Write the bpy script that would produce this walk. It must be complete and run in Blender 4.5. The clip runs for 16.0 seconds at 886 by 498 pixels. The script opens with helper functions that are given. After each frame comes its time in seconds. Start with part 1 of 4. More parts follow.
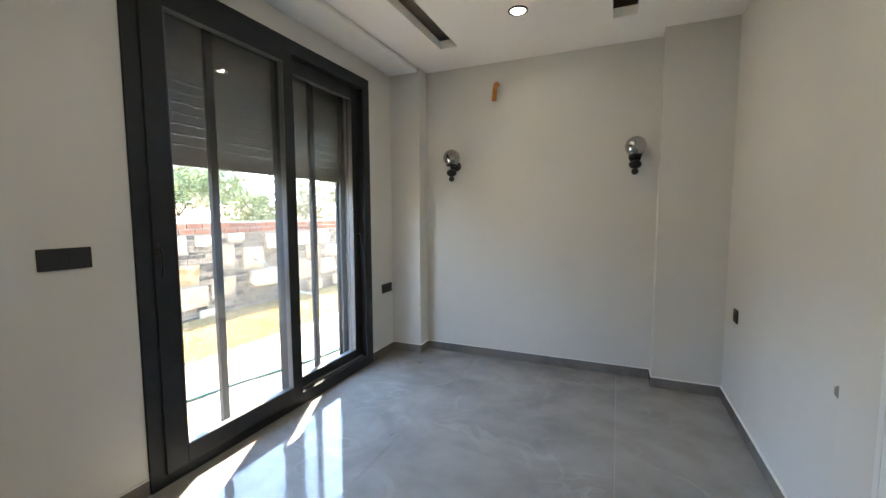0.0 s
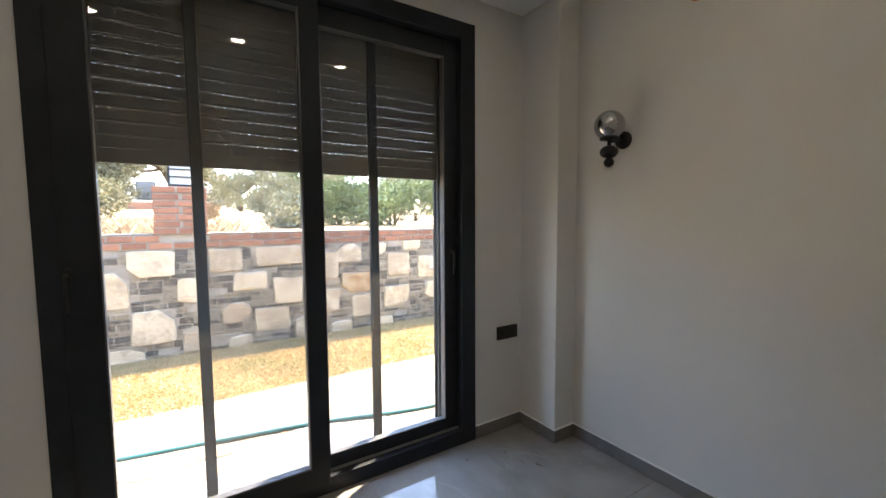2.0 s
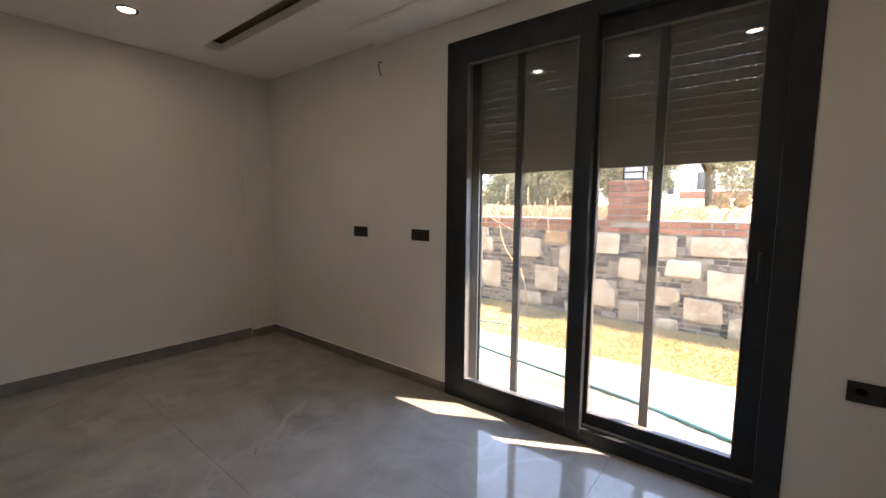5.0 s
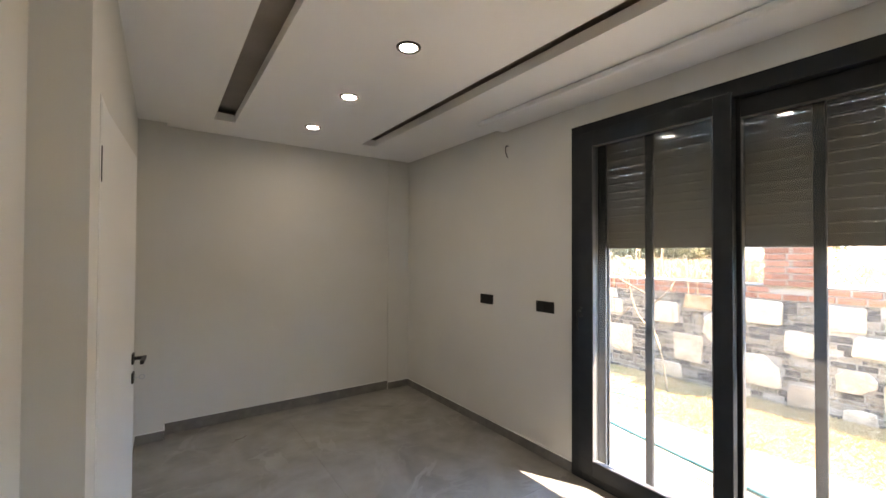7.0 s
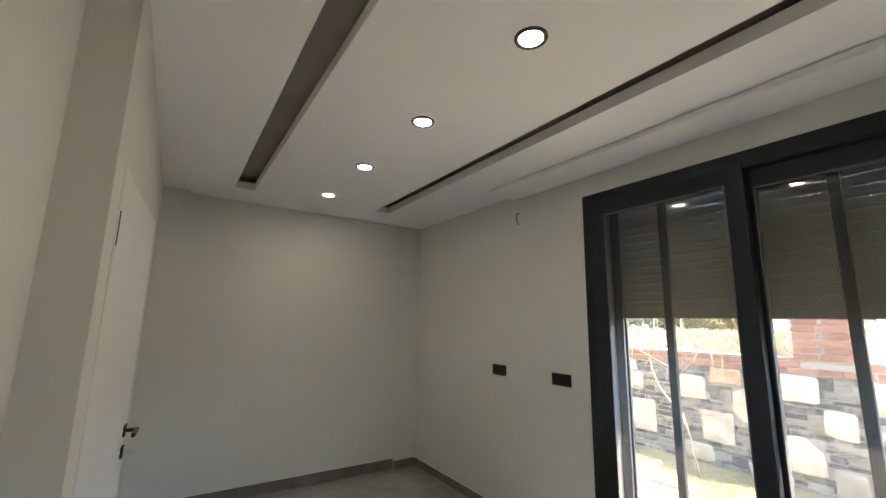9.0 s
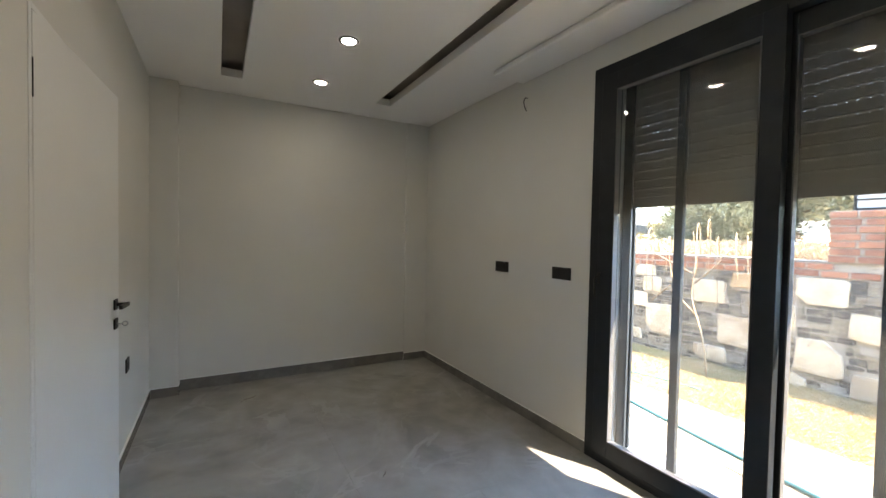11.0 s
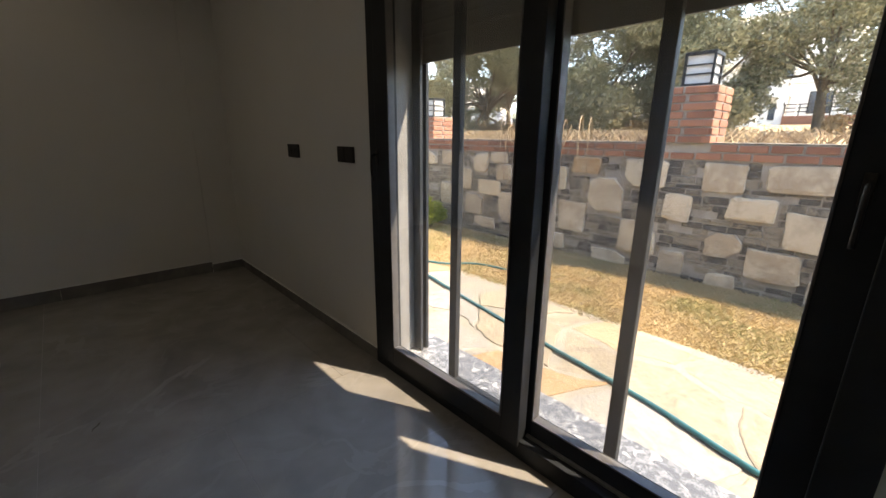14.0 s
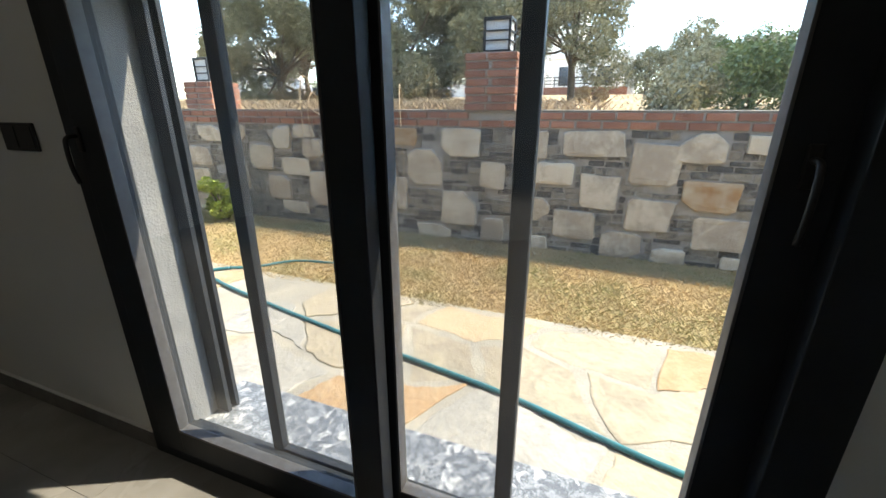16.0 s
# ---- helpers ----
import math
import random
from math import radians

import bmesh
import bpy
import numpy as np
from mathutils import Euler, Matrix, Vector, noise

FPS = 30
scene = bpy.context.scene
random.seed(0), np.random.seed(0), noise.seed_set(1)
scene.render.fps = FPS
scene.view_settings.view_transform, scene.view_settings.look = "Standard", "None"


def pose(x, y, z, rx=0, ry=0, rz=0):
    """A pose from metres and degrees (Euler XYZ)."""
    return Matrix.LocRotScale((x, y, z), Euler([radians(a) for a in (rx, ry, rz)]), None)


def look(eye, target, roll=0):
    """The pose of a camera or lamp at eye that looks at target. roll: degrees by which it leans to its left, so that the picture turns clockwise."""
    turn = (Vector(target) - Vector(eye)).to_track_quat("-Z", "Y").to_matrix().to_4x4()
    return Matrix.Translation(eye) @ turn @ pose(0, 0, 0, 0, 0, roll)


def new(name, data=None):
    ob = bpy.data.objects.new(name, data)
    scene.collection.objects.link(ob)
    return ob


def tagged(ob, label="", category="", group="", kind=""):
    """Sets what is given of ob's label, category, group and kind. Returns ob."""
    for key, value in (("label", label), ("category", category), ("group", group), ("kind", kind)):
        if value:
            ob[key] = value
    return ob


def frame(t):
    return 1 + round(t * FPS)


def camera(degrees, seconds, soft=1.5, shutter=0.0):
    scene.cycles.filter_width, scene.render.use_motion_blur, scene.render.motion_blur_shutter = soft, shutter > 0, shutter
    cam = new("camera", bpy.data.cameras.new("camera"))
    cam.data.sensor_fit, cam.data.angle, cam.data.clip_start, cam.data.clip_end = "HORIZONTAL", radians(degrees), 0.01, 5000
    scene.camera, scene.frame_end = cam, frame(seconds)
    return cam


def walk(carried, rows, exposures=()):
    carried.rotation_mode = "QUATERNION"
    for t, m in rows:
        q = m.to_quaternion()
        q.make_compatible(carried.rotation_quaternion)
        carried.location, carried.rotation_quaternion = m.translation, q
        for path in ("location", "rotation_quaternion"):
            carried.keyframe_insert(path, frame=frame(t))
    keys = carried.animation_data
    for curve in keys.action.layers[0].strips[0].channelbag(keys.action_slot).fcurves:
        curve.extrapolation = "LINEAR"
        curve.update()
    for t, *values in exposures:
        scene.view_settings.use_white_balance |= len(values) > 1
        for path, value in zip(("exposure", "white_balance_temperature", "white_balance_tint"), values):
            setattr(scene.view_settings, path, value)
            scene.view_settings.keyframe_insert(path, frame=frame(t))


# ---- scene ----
cam = camera(95.2, 16.0)
PATH = [
    (0, (2.017, -1.124, 1.333), (1.227, 0.706, 1.164), -0.2),
    (0.5, (1.996, -0.751, 1.314), (1.164, 1.061, 1.159), -0.3),
    (1, (2.014, -0.322, 1.36), (1.028, 1.41, 1.196), -0.5),
    (1.5, (1.924, 0.076, 1.369), (0.577, 1.546, 1.209), -0.2),
    (2, (1.954, 0.453, 1.364), (0.27, 1.522, 1.22), -0.4),
    (2.5, (1.928, 0.845, 1.434), (0.044, 1.493, 1.263), 0.3),
    (3, (2.004, 1.218, 1.422), (0.04, 1.532, 1.213), 0.2),
    (3.5, (2.147, 1.457, 1.394), (0.157, 1.399, 1.198), 0.4),
    (4, (2.14, 1.63, 1.38), (0.198, 1.197, 1.176), 0.5),
    (4.5, (2.212, 1.738, 1.39), (0.479, 0.764, 1.178), 0.4),
    (5, (2.293, 1.772, 1.369), (0.73, 0.541, 1.167), 0.5),
    (7.5, (2.449, 1.875, 1.586), (1.373, 0.193, 1.707), 0.7),
    (8, (2.448, 1.875, 1.585), (1.385, 0.205, 1.87), 1.0),
    (8.5, (2.449, 1.826, 1.579), (1.371, 0.178, 1.925), 0.8),
    (9, (2.425, 1.833, 1.573), (1.345, 0.187, 1.922), 1.0),
    (9.5, (2.432, 1.822, 1.491), (1.319, 0.196, 1.834), 0.9),
    (10, (2.398, 1.804, 1.419), (1.269, 0.161, 1.575), 1.1),
    (12.5, (1.484, 1.86, 1.374), (0.721, 0.018, 1.215), 0.9),
    (13, (1.323, 1.855, 1.311), (0.406, 0.097, 1.05), 1.3),
    (13.5, (1.232, 1.824, 1.276), (0.09, 0.238, 0.85), 0.6),
    (14, (1.173, 1.789, 1.262), (-0.145, 0.382, 0.728), 0.6),
    (14.5, (1.128, 1.687, 1.248), (-0.332, 0.473, 0.618), 0.6),
    (15, (1.058, 1.59, 1.249), (-0.553, 0.601, 0.596), 0.1),
    (15.5, (0.891, 1.534, 1.248), (-0.798, 0.684, 0.594), -0.1),
    (16, (0.759, 1.469, 1.25), (-1.005, 0.792, 0.593), 0.1),
]
EXPOSURES = [(0.0, 5.3, 7500, 10), (1.0, 4.8, 8000, 15), (2.0, 4.55, 7900, 15), (3.5, 4.75, 7700, 14), (5.0, 4.68, 8800, 21), (7.5, 5.42, 7900, 14), (9.0, 5.2, 7700, 10), (10.0, 5.1, 7700, 10), (12.5, 5.0, 7800, 12), (13.3, 3.85, 8400, 17), (14.0, 3.2, 8600, 16), (14.5, 3.25, 7600, 9), (16.0, 3.0, 7400, 7)]
walk(cam, [(t, look(eye, target, roll)) for t, eye, target, roll in PATH], EXPOSURES)

# ---- world, sun, exposure ----
SUN_DIR = Vector((-0.27, 0.53, 0.80)).normalized()
world = bpy.data.worlds.new("sky_world")
scene.world = world
world.use_nodes = True
wn = world.node_tree
sky = wn.nodes.new("ShaderNodeTexSky")
sky.sky_type = "NISHITA"
sky.sun_disc = False
sky.sun_elevation = math.asin(SUN_DIR.z)
sky.sun_rotation = math.atan2(SUN_DIR.x, SUN_DIR.y)
sky.dust_density = 0.05
sky.air_density = 0.85
wn.links.new(sky.outputs[0], wn.nodes["Background"].inputs[0])
wn.nodes["Background"].inputs[1].default_value = 0.118
sun = new("sun", bpy.data.lights.new("sun", "SUN"))
sun.data.energy = 1.8
sun.data.angle = radians(0.53)
sun.data.color = (1.0, 0.93, 0.83)
sun.matrix_world = look(SUN_DIR * 30, (0, 0, 0))


# ---- materials ----
def mat(name, a, b=None, rough=0.6, metal=0.0, scale=6.0, bump=0.0, bscale=60.0, fine=0.25, objrand=0.0, island=0.0, spec=0.5, detail=6.0, lo=0.35, hi=0.65, coat=0.0, warp=0.0):
    m = bpy.data.materials.new(name)
    m.use_nodes = True
    nt = m.node_tree
    p = nt.nodes["Principled BSDF"]
    p.inputs["Roughness"].default_value = rough
    p.inputs["Metallic"].default_value = metal
    p.inputs["Specular IOR Level"].default_value = spec
    p.inputs["Coat Weight"].default_value = coat
    b = b or tuple(c * 0.85 for c in a)
    geo = nt.nodes.new("ShaderNodeNewGeometry")
    n1 = nt.nodes.new("ShaderNodeTexNoise")
    n1.inputs["Scale"].default_value = scale
    n1.inputs["Detail"].default_value = detail
    n1.inputs["Distortion"].default_value = warp
    nt.links.new(geo.outputs["Position"], n1.inputs["Vector"])
    n2 = nt.nodes.new("ShaderNodeTexNoise")
    n2.inputs["Scale"].default_value = bscale
    n2.inputs["Detail"].default_value = 3
    nt.links.new(geo.outputs["Position"], n2.inputs["Vector"])
    mx = nt.nodes.new("ShaderNodeMath")
    mx.operation = "MULTIPLY_ADD"
    nt.links.new(n2.outputs[0], mx.inputs[0])
    mx.inputs[1].default_value = fine
    nt.links.new(n1.outputs[0], mx.inputs[2])
    fac = mx.outputs[0]
    if objrand or island:
        src = nt.nodes.new("ShaderNodeObjectInfo").outputs["Random"] if objrand else geo.outputs["Random Per Island"]
        m2 = nt.nodes.new("ShaderNodeMath")
        m2.operation = "MULTIPLY_ADD"
        nt.links.new(src, m2.inputs[0])
        m2.inputs[1].default_value = objrand or island
        nt.links.new(fac, m2.inputs[2])
        m3 = nt.nodes.new("ShaderNodeMath")
        m3.operation = "SUBTRACT"
        nt.links.new(m2.outputs[0], m3.inputs[0])
        m3.inputs[1].default_value = (objrand or island) * 0.5
        fac = m3.outputs[0]
    cr = nt.nodes.new("ShaderNodeValToRGB")
    cr.color_ramp.elements[0].position = lo + fine * 0.5
    cr.color_ramp.elements[1].position = hi + fine * 0.5
    cr.color_ramp.elements[0].color = (*b, 1)
    cr.color_ramp.elements[1].color = (*a, 1)
    nt.links.new(fac, cr.inputs[0])
    nt.links.new(cr.outputs[0], p.inputs["Base Color"])
    if bump:
        bp = nt.nodes.new("ShaderNodeBump")
        bp.inputs["Strength"].default_value = bump
        bp.inputs["Distance"].default_value = 0.015
        nt.links.new(mx.outputs[0], bp.inputs["Height"])
        nt.links.new(bp.outputs[0], p.inputs["Normal"])
    return m


M_wall = mat("wall_paint", (0.70, 0.69, 0.65), (0.66, 0.652, 0.615), rough=0.75, scale=1.3, bump=0.03, bscale=180, spec=0.3)
M_ceil = mat("ceiling_paint", (0.90, 0.89, 0.87), (0.87, 0.86, 0.84), rough=0.8, scale=1.0, bump=0.02, bscale=150, spec=0.3)
M_tile = mat("polished_tile", (0.37, 0.352, 0.328), (0.235, 0.226, 0.214), rough=0.06, scale=1.5, bscale=5, fine=0.5, detail=14, objrand=0.12, lo=0.22, hi=0.82, warp=1.6)
M_grout = mat("grout", (0.42, 0.405, 0.38), rough=0.8, bscale=90)
M_skirt = mat("skirting_tile", (0.22, 0.207, 0.195), (0.155, 0.15, 0.143), rough=0.22, scale=3.0, bscale=20, fine=0.4, objrand=0.1)
M_caulk = mat("white_caulk", (0.82, 0.81, 0.79), rough=0.7)
M_frame = mat("anthracite_profile", (0.024, 0.028, 0.034), (0.019, 0.023, 0.028), rough=0.5, scale=9, spec=0.22, bump=0.02, bscale=300)
M_gasket = mat("bright_track", (0.42, 0.42, 0.42), rough=0.4, metal=0.5, scale=30)
M_bead = mat("grey_gasket", (0.10, 0.10, 0.105), rough=0.5, scale=30)
M_black = mat("black_plastic", (0.012, 0.012, 0.012), rough=0.5, scale=20)
M_metal = mat("black_metal", (0.010, 0.010, 0.011), rough=0.45, metal=0.0, scale=30)
M_door = mat("white_door_lacquer", (0.78, 0.78, 0.76), (0.75, 0.75, 0.73), rough=0.3, scale=2)
M_shut = mat("shutter_slat", (0.135, 0.128, 0.115), (0.11, 0.105, 0.095), rough=0.5, scale=5, bscale=80)
M_sill = mat("speckled_marble", (0.20, 0.215, 0.235), (0.085, 0.095, 0.11), rough=0.5, scale=30, bscale=110, fine=0.8, detail=6, lo=0.46, hi=0.72)
M_stucco = mat("grey_stucco", (0.20, 0.205, 0.21), (0.16, 0.165, 0.17), rough=0.9, scale=8, bump=0.9, bscale=130)
FL = dict(rough=0.9, scale=4.5, bump=1.0, bscale=30, objrand=0.35, fine=0.5, detail=10, lo=0.3, hi=0.72, warp=1.2)
M_flag = mat("cream_flagstone", (0.34, 0.29, 0.21), (0.215, 0.185, 0.14), **FL)
M_flag_r = mat("rust_flagstone", (0.36, 0.285, 0.185), (0.29, 0.19, 0.105), **FL)
M_flag_g = mat("grey_flagstone", (0.32, 0.30, 0.265), (0.20, 0.195, 0.18), **FL)
M_mortar = mat("mortar", (0.33, 0.305, 0.26), (0.20, 0.19, 0.165), rough=0.95, scale=9, bump=0.6, bscale=60)
M_joint = mat("terrace_joint", (0.33, 0.30, 0.245), (0.22, 0.205, 0.175), rough=0.95, scale=4, bump=0.8, bscale=75, fine=0.6)
M_wmortar = mat("wall_mortar", (0.40, 0.37, 0.325), (0.29, 0.265, 0.235), rough=0.95, scale=8, bump=0.8, bscale=55)
M_stone = mat("pale_limestone", (0.62, 0.53, 0.40), (0.42, 0.34, 0.25), rough=0.9, scale=5, bump=1.0, bscale=24, objrand=0.35, fine=0.6)
M_stone_o = mat("rust_limestone", (0.52, 0.42, 0.29), (0.36, 0.19, 0.07), rough=0.85, scale=6, bump=0.7, bscale=35)
# darker than the ceiling paint: the shade inside the unlit slots, put into colour
M_void = mat("slot_shade_brown", (0.48, 0.42, 0.37), (0.40, 0.35, 0.31), rough=0.9, scale=3)
M_slate = mat("grey_slate", (0.27, 0.235, 0.185), (0.082, 0.075, 0.066), rough=0.75, scale=15, bump=1.0, bscale=50, objrand=0.6, fine=0.5)
M_brick = mat("red_brick", (0.38, 0.17, 0.105), (0.25, 0.11, 0.07), rough=0.9, scale=12, bump=0.5, bscale=90, objrand=0.5)
M_lawn = mat("lawn_soil", (0.40, 0.30, 0.155), (0.24, 0.20, 0.09), rough=0.95, scale=1.7, bump=0.8, bscale=70, fine=0.4)
M_blade = mat("lawn_blade", (0.48, 0.36, 0.20), (0.25, 0.25, 0.10), rough=0.8, scale=1.6, island=0.3, lo=0.30, hi=0.48)
M_field = mat("dry_field", (0.50, 0.38, 0.22), (0.30, 0.22, 0.13), rough=0.95, scale=0.5, bump=0.6, bscale=6, fine=0.5)
M_straw = mat("dry_weed", (0.42, 0.32, 0.19), (0.22, 0.15, 0.09), rough=0.9, scale=0.8, island=0.5)
M_olive = mat("olive_leaf", (0.32, 0.315, 0.22), (0.13, 0.135, 0.085), rough=0.7, scale=1.2, island=0.6)
M_green = mat("green_leaf", (0.19, 0.235, 0.10), (0.075, 0.105, 0.045), rough=0.65, scale=1.0, island=0.6)
M_lime = mat("light_shrub_leaf", (0.42, 0.48, 0.13), (0.2, 0.27, 0.06), rough=0.7, island=0.5)
M_bark = mat("bark", (0.16, 0.125, 0.09), (0.07, 0.055, 0.04), rough=0.95, scale=7, bump=1.0, bscale=30)
M_house = mat("white_render", (0.80, 0.79, 0.76), (0.74, 0.73, 0.70), rough=0.85, scale=0.6)
M_pane = mat("far_window", (0.06, 0.08, 0.11), (0.035, 0.05, 0.07), rough=0.1, scale=0.5)
M_hose = mat("teal_hose", (0.02, 0.145, 0.165), (0.015, 0.11, 0.13), rough=0.4, scale=8)
M_hose2 = mat("pale_hose", (0.35, 0.50, 0.55), rough=0.4, scale=8)
M_orange = mat("orange_conduit", (0.62, 0.27, 0.07), (0.5, 0.2, 0.05), rough=0.5, scale=30)
M_smoke = mat("smoked_mirror_glass", (0.50, 0.50, 0.51), (0.47, 0.47, 0.48), rough=0.04, metal=1.0, scale=5)
M_steel = mat("steel_key", (0.6, 0.6, 0.6), rough=0.3, metal=1.0)
M_car = mat("white_car_paint", (0.75, 0.75, 0.76), rough=0.25, coat=0.5)
M_opal = mat("opal_panel", (0.75, 0.74, 0.70), rough=0.4)


def emitter(name, col, strength):
    m = bpy.data.materials.new(name)
    m.use_nodes = True
    p = m.node_tree.nodes["Principled BSDF"]
    p.inputs["Base Color"].default_value = (0.8, 0.8, 0.8, 1)
    p.inputs["Emission Color"].default_value = (*col, 1)
    p.inputs["Emission Strength"].default_value = strength
    return m


M_led = emitter("led_disc", (1.0, 0.96, 0.9), 3.2)


def glass_mat():
    m = bpy.data.materials.new("window_glass")
    m.use_nodes = True
    nt = m.node_tree
    nt.nodes.remove(nt.nodes["Principled BSDF"])
    tr = nt.nodes.new("ShaderNodeBsdfTransparent")
    tr.inputs[0].default_value = (0.965, 0.975, 0.97, 1)
    gl = nt.nodes.new("ShaderNodeBsdfGlossy")
    gl.inputs["Roughness"].default_value = 0.0
    lw = nt.nodes.new("ShaderNodeLayerWeight")
    lw.inputs[0].default_value = 0.5
    pw = nt.nodes.new("ShaderNodeMath")
    pw.operation = "POWER"
    pw.inputs[1].default_value = 4.5
    nt.links.new(lw.outputs["Facing"], pw.inputs[0])
    fr = nt.nodes.new("ShaderNodeMath")
    fr.operation = "MULTIPLY_ADD"
    fr.inputs[1].default_value = 0.75
    fr.inputs[2].default_value = 0.03
    nt.links.new(pw.outputs[0], fr.inputs[0])
    mx = nt.nodes.new("ShaderNodeMixShader")
    nt.links.new(fr.outputs[0], mx.inputs[0])
    nt.links.new(tr.outputs[0], mx.inputs[1])
    nt.links.new(gl.outputs[0], mx.inputs[2])
    du = nt.nodes.new("ShaderNodeBsdfTranslucent")
    du.inputs[0].default_value = (0.8, 0.77, 0.70, 1)
    geo = nt.nodes.new("ShaderNodeNewGeometry")
    nz = nt.nodes.new("ShaderNodeTexNoise")
    nz.inputs["Scale"].default_value = 2.5
    nz.inputs["Detail"].default_value = 5
    nt.links.new(geo.outputs["Position"], nz.inputs["Vector"])
    k = nt.nodes.new("ShaderNodeMath")
    k.operation = "MULTIPLY"
    k.inputs[1].default_value = 0.025
    nt.links.new(nz.outputs[0], k.inputs[0])
    mx2 = nt.nodes.new("ShaderNodeMixShader")
    nt.links.new(k.outputs[0], mx2.inputs[0])
    nt.links.new(mx.outputs[0], mx2.inputs[1])
    nt.links.new(du.outputs[0], mx2.inputs[2])
    nt.links.new(mx2.outputs[0], nt.nodes["Material Output"].inputs[0])
    return m


def mesh_screen_mat():
    m = bpy.data.materials.new("insect_mesh")
    m.use_nodes = True
    nt = m.node_tree
    p = nt.nodes["Principled BSDF"]
    p.inputs["Base Color"].default_value = (0.36, 0.355, 0.34, 1)
    p.inputs["Roughness"].default_value = 0.7
    tr = nt.nodes.new("ShaderNodeBsdfTransparent")
    mx = nt.nodes.new("ShaderNodeMixShader")
    mx.inputs[0].default_value = 0.14
    nt.links.new(tr.outputs[0], mx.inputs[1])
    nt.links.new(p.outputs[0], mx.inputs[2])
    nt.links.new(mx.outputs[0], nt.nodes["Material Output"].inputs[0])
    return m




def add_veins(m, colour):
    """Thin pale veins and faint scuffs over a tile material."""
    nt = m.node_tree
    p = nt.nodes["Principled BSDF"]
    src = p.inputs["Base Color"].links[0].from_socket
    geo = nt.nodes.new("ShaderNodeNewGeometry")
    mixed = src
    for scale, width, strength, seed in ((0.9, 0.013, 0.26, 3.1), (2.3, 0.022, 0.16, 11.7)):
        shift = nt.nodes.new("ShaderNodeVectorMath")
        shift.inputs[1].default_value = (seed, seed * 0.7, 0)
        nt.links.new(geo.outputs["Position"], shift.inputs[0])
        nz = nt.nodes.new("ShaderNodeTexNoise")
        nz.inputs["Scale"].default_value = scale
        nz.inputs["Detail"].default_value = 7
        nz.inputs["Distortion"].default_value = 1.2
        nt.links.new(shift.outputs[0], nz.inputs["Vector"])
        away = nt.nodes.new("ShaderNodeMath")
        away.operation = "COMPARE"
        away.inputs[1].default_value = 0.5
        away.inputs[2].default_value = width
        nt.links.new(nz.outputs[0], away.inputs[0])
        gap = nt.nodes.new("ShaderNodeTexNoise")
        gap.inputs["Scale"].default_value = 2.1
        nt.links.new(shift.outputs[0], gap.inputs["Vector"])
        ramp = nt.nodes.new("ShaderNodeMapRange")
        ramp.inputs[1].default_value = 0.46
        ramp.inputs[2].default_value = 0.66
        ramp.inputs[4].default_value = strength
        nt.links.new(gap.outputs[0], ramp.inputs[0])
        both = nt.nodes.new("ShaderNodeMath")
        both.operation = "MULTIPLY"
        nt.links.new(away.outputs[0], both.inputs[0])
        nt.links.new(ramp.outputs[0], both.inputs[1])
        mix = nt.nodes.new("ShaderNodeMixRGB")
        mix.inputs[2].default_value = (*colour, 1)
        nt.links.new(both.outputs[0], mix.inputs[0])
        nt.links.new(mixed, mix.inputs[1])
        mixed = mix.outputs[0]
    nt.links.new(mixed, p.inputs["Base Color"])
    scuff = nt.nodes.new("ShaderNodeTexNoise")
    scuff.inputs["Scale"].default_value = 3.5
    scuff.inputs["Detail"].default_value = 8
    nt.links.new(geo.outputs["Position"], scuff.inputs["Vector"])
    rr = nt.nodes.new("ShaderNodeMapRange")
    rr.inputs[1].default_value = 0.45
    rr.inputs[2].default_value = 0.75
    rr.inputs[3].default_value = 0.05
    rr.inputs[4].default_value = 0.13
    nt.links.new(scuff.outputs[0], rr.inputs[0])
    nt.links.new(rr.outputs[0], p.inputs["Roughness"])


def marble_flakes(m):
    """White calcite flakes on the dark marble of the sill."""
    nt = m.node_tree
    p = nt.nodes["Principled BSDF"]
    src = p.inputs["Base Color"].links[0].from_socket
    geo = nt.nodes.new("ShaderNodeNewGeometry")
    nz = nt.nodes.new("ShaderNodeTexNoise")
    nz.inputs["Scale"].default_value = 20
    nz.inputs["Detail"].default_value = 3
    nz.inputs["Distortion"].default_value = 0.7
    nt.links.new(geo.outputs["Position"], nz.inputs["Vector"])
    rr = nt.nodes.new("ShaderNodeMapRange")
    rr.inputs[1].default_value = 0.57
    rr.inputs[2].default_value = 0.66
    nt.links.new(nz.outputs[0], rr.inputs[0])
    mix = nt.nodes.new("ShaderNodeMixRGB")
    mix.inputs[2].default_value = (0.35, 0.36, 0.37, 1)
    nt.links.new(rr.outputs[0], mix.inputs[0])
    nt.links.new(src, mix.inputs[1])
    nt.links.new(mix.outputs[0], p.inputs["Base Color"])


add_veins(M_tile, (0.50, 0.485, 0.46))
marble_flakes(M_sill)
M_glass = glass_mat()
M_mesh = mesh_screen_mat()


# ---- mesh helpers ----
def box(bm, x0, x1, y0, y1, z0, z1, bev=0.0):
    r = bmesh.ops.create_cube(bm, size=1.0, matrix=Matrix.LocRotScale(((x0 + x1) / 2, (y0 + y1) / 2, (z0 + z1) / 2), None, (abs(x1 - x0), abs(y1 - y0), abs(z1 - z0))))
    if bev:
        es = list({e for v in r["verts"] for e in v.link_edges})
        bmesh.ops.bevel(bm, geom=es, offset=bev, segments=2, affect="EDGES", profile=0.5)
    return bm


def boxes(*bs, bev=0.0):
    bm = bmesh.new()
    for b in bs:
        box(bm, *b, bev=bev)
    return bm


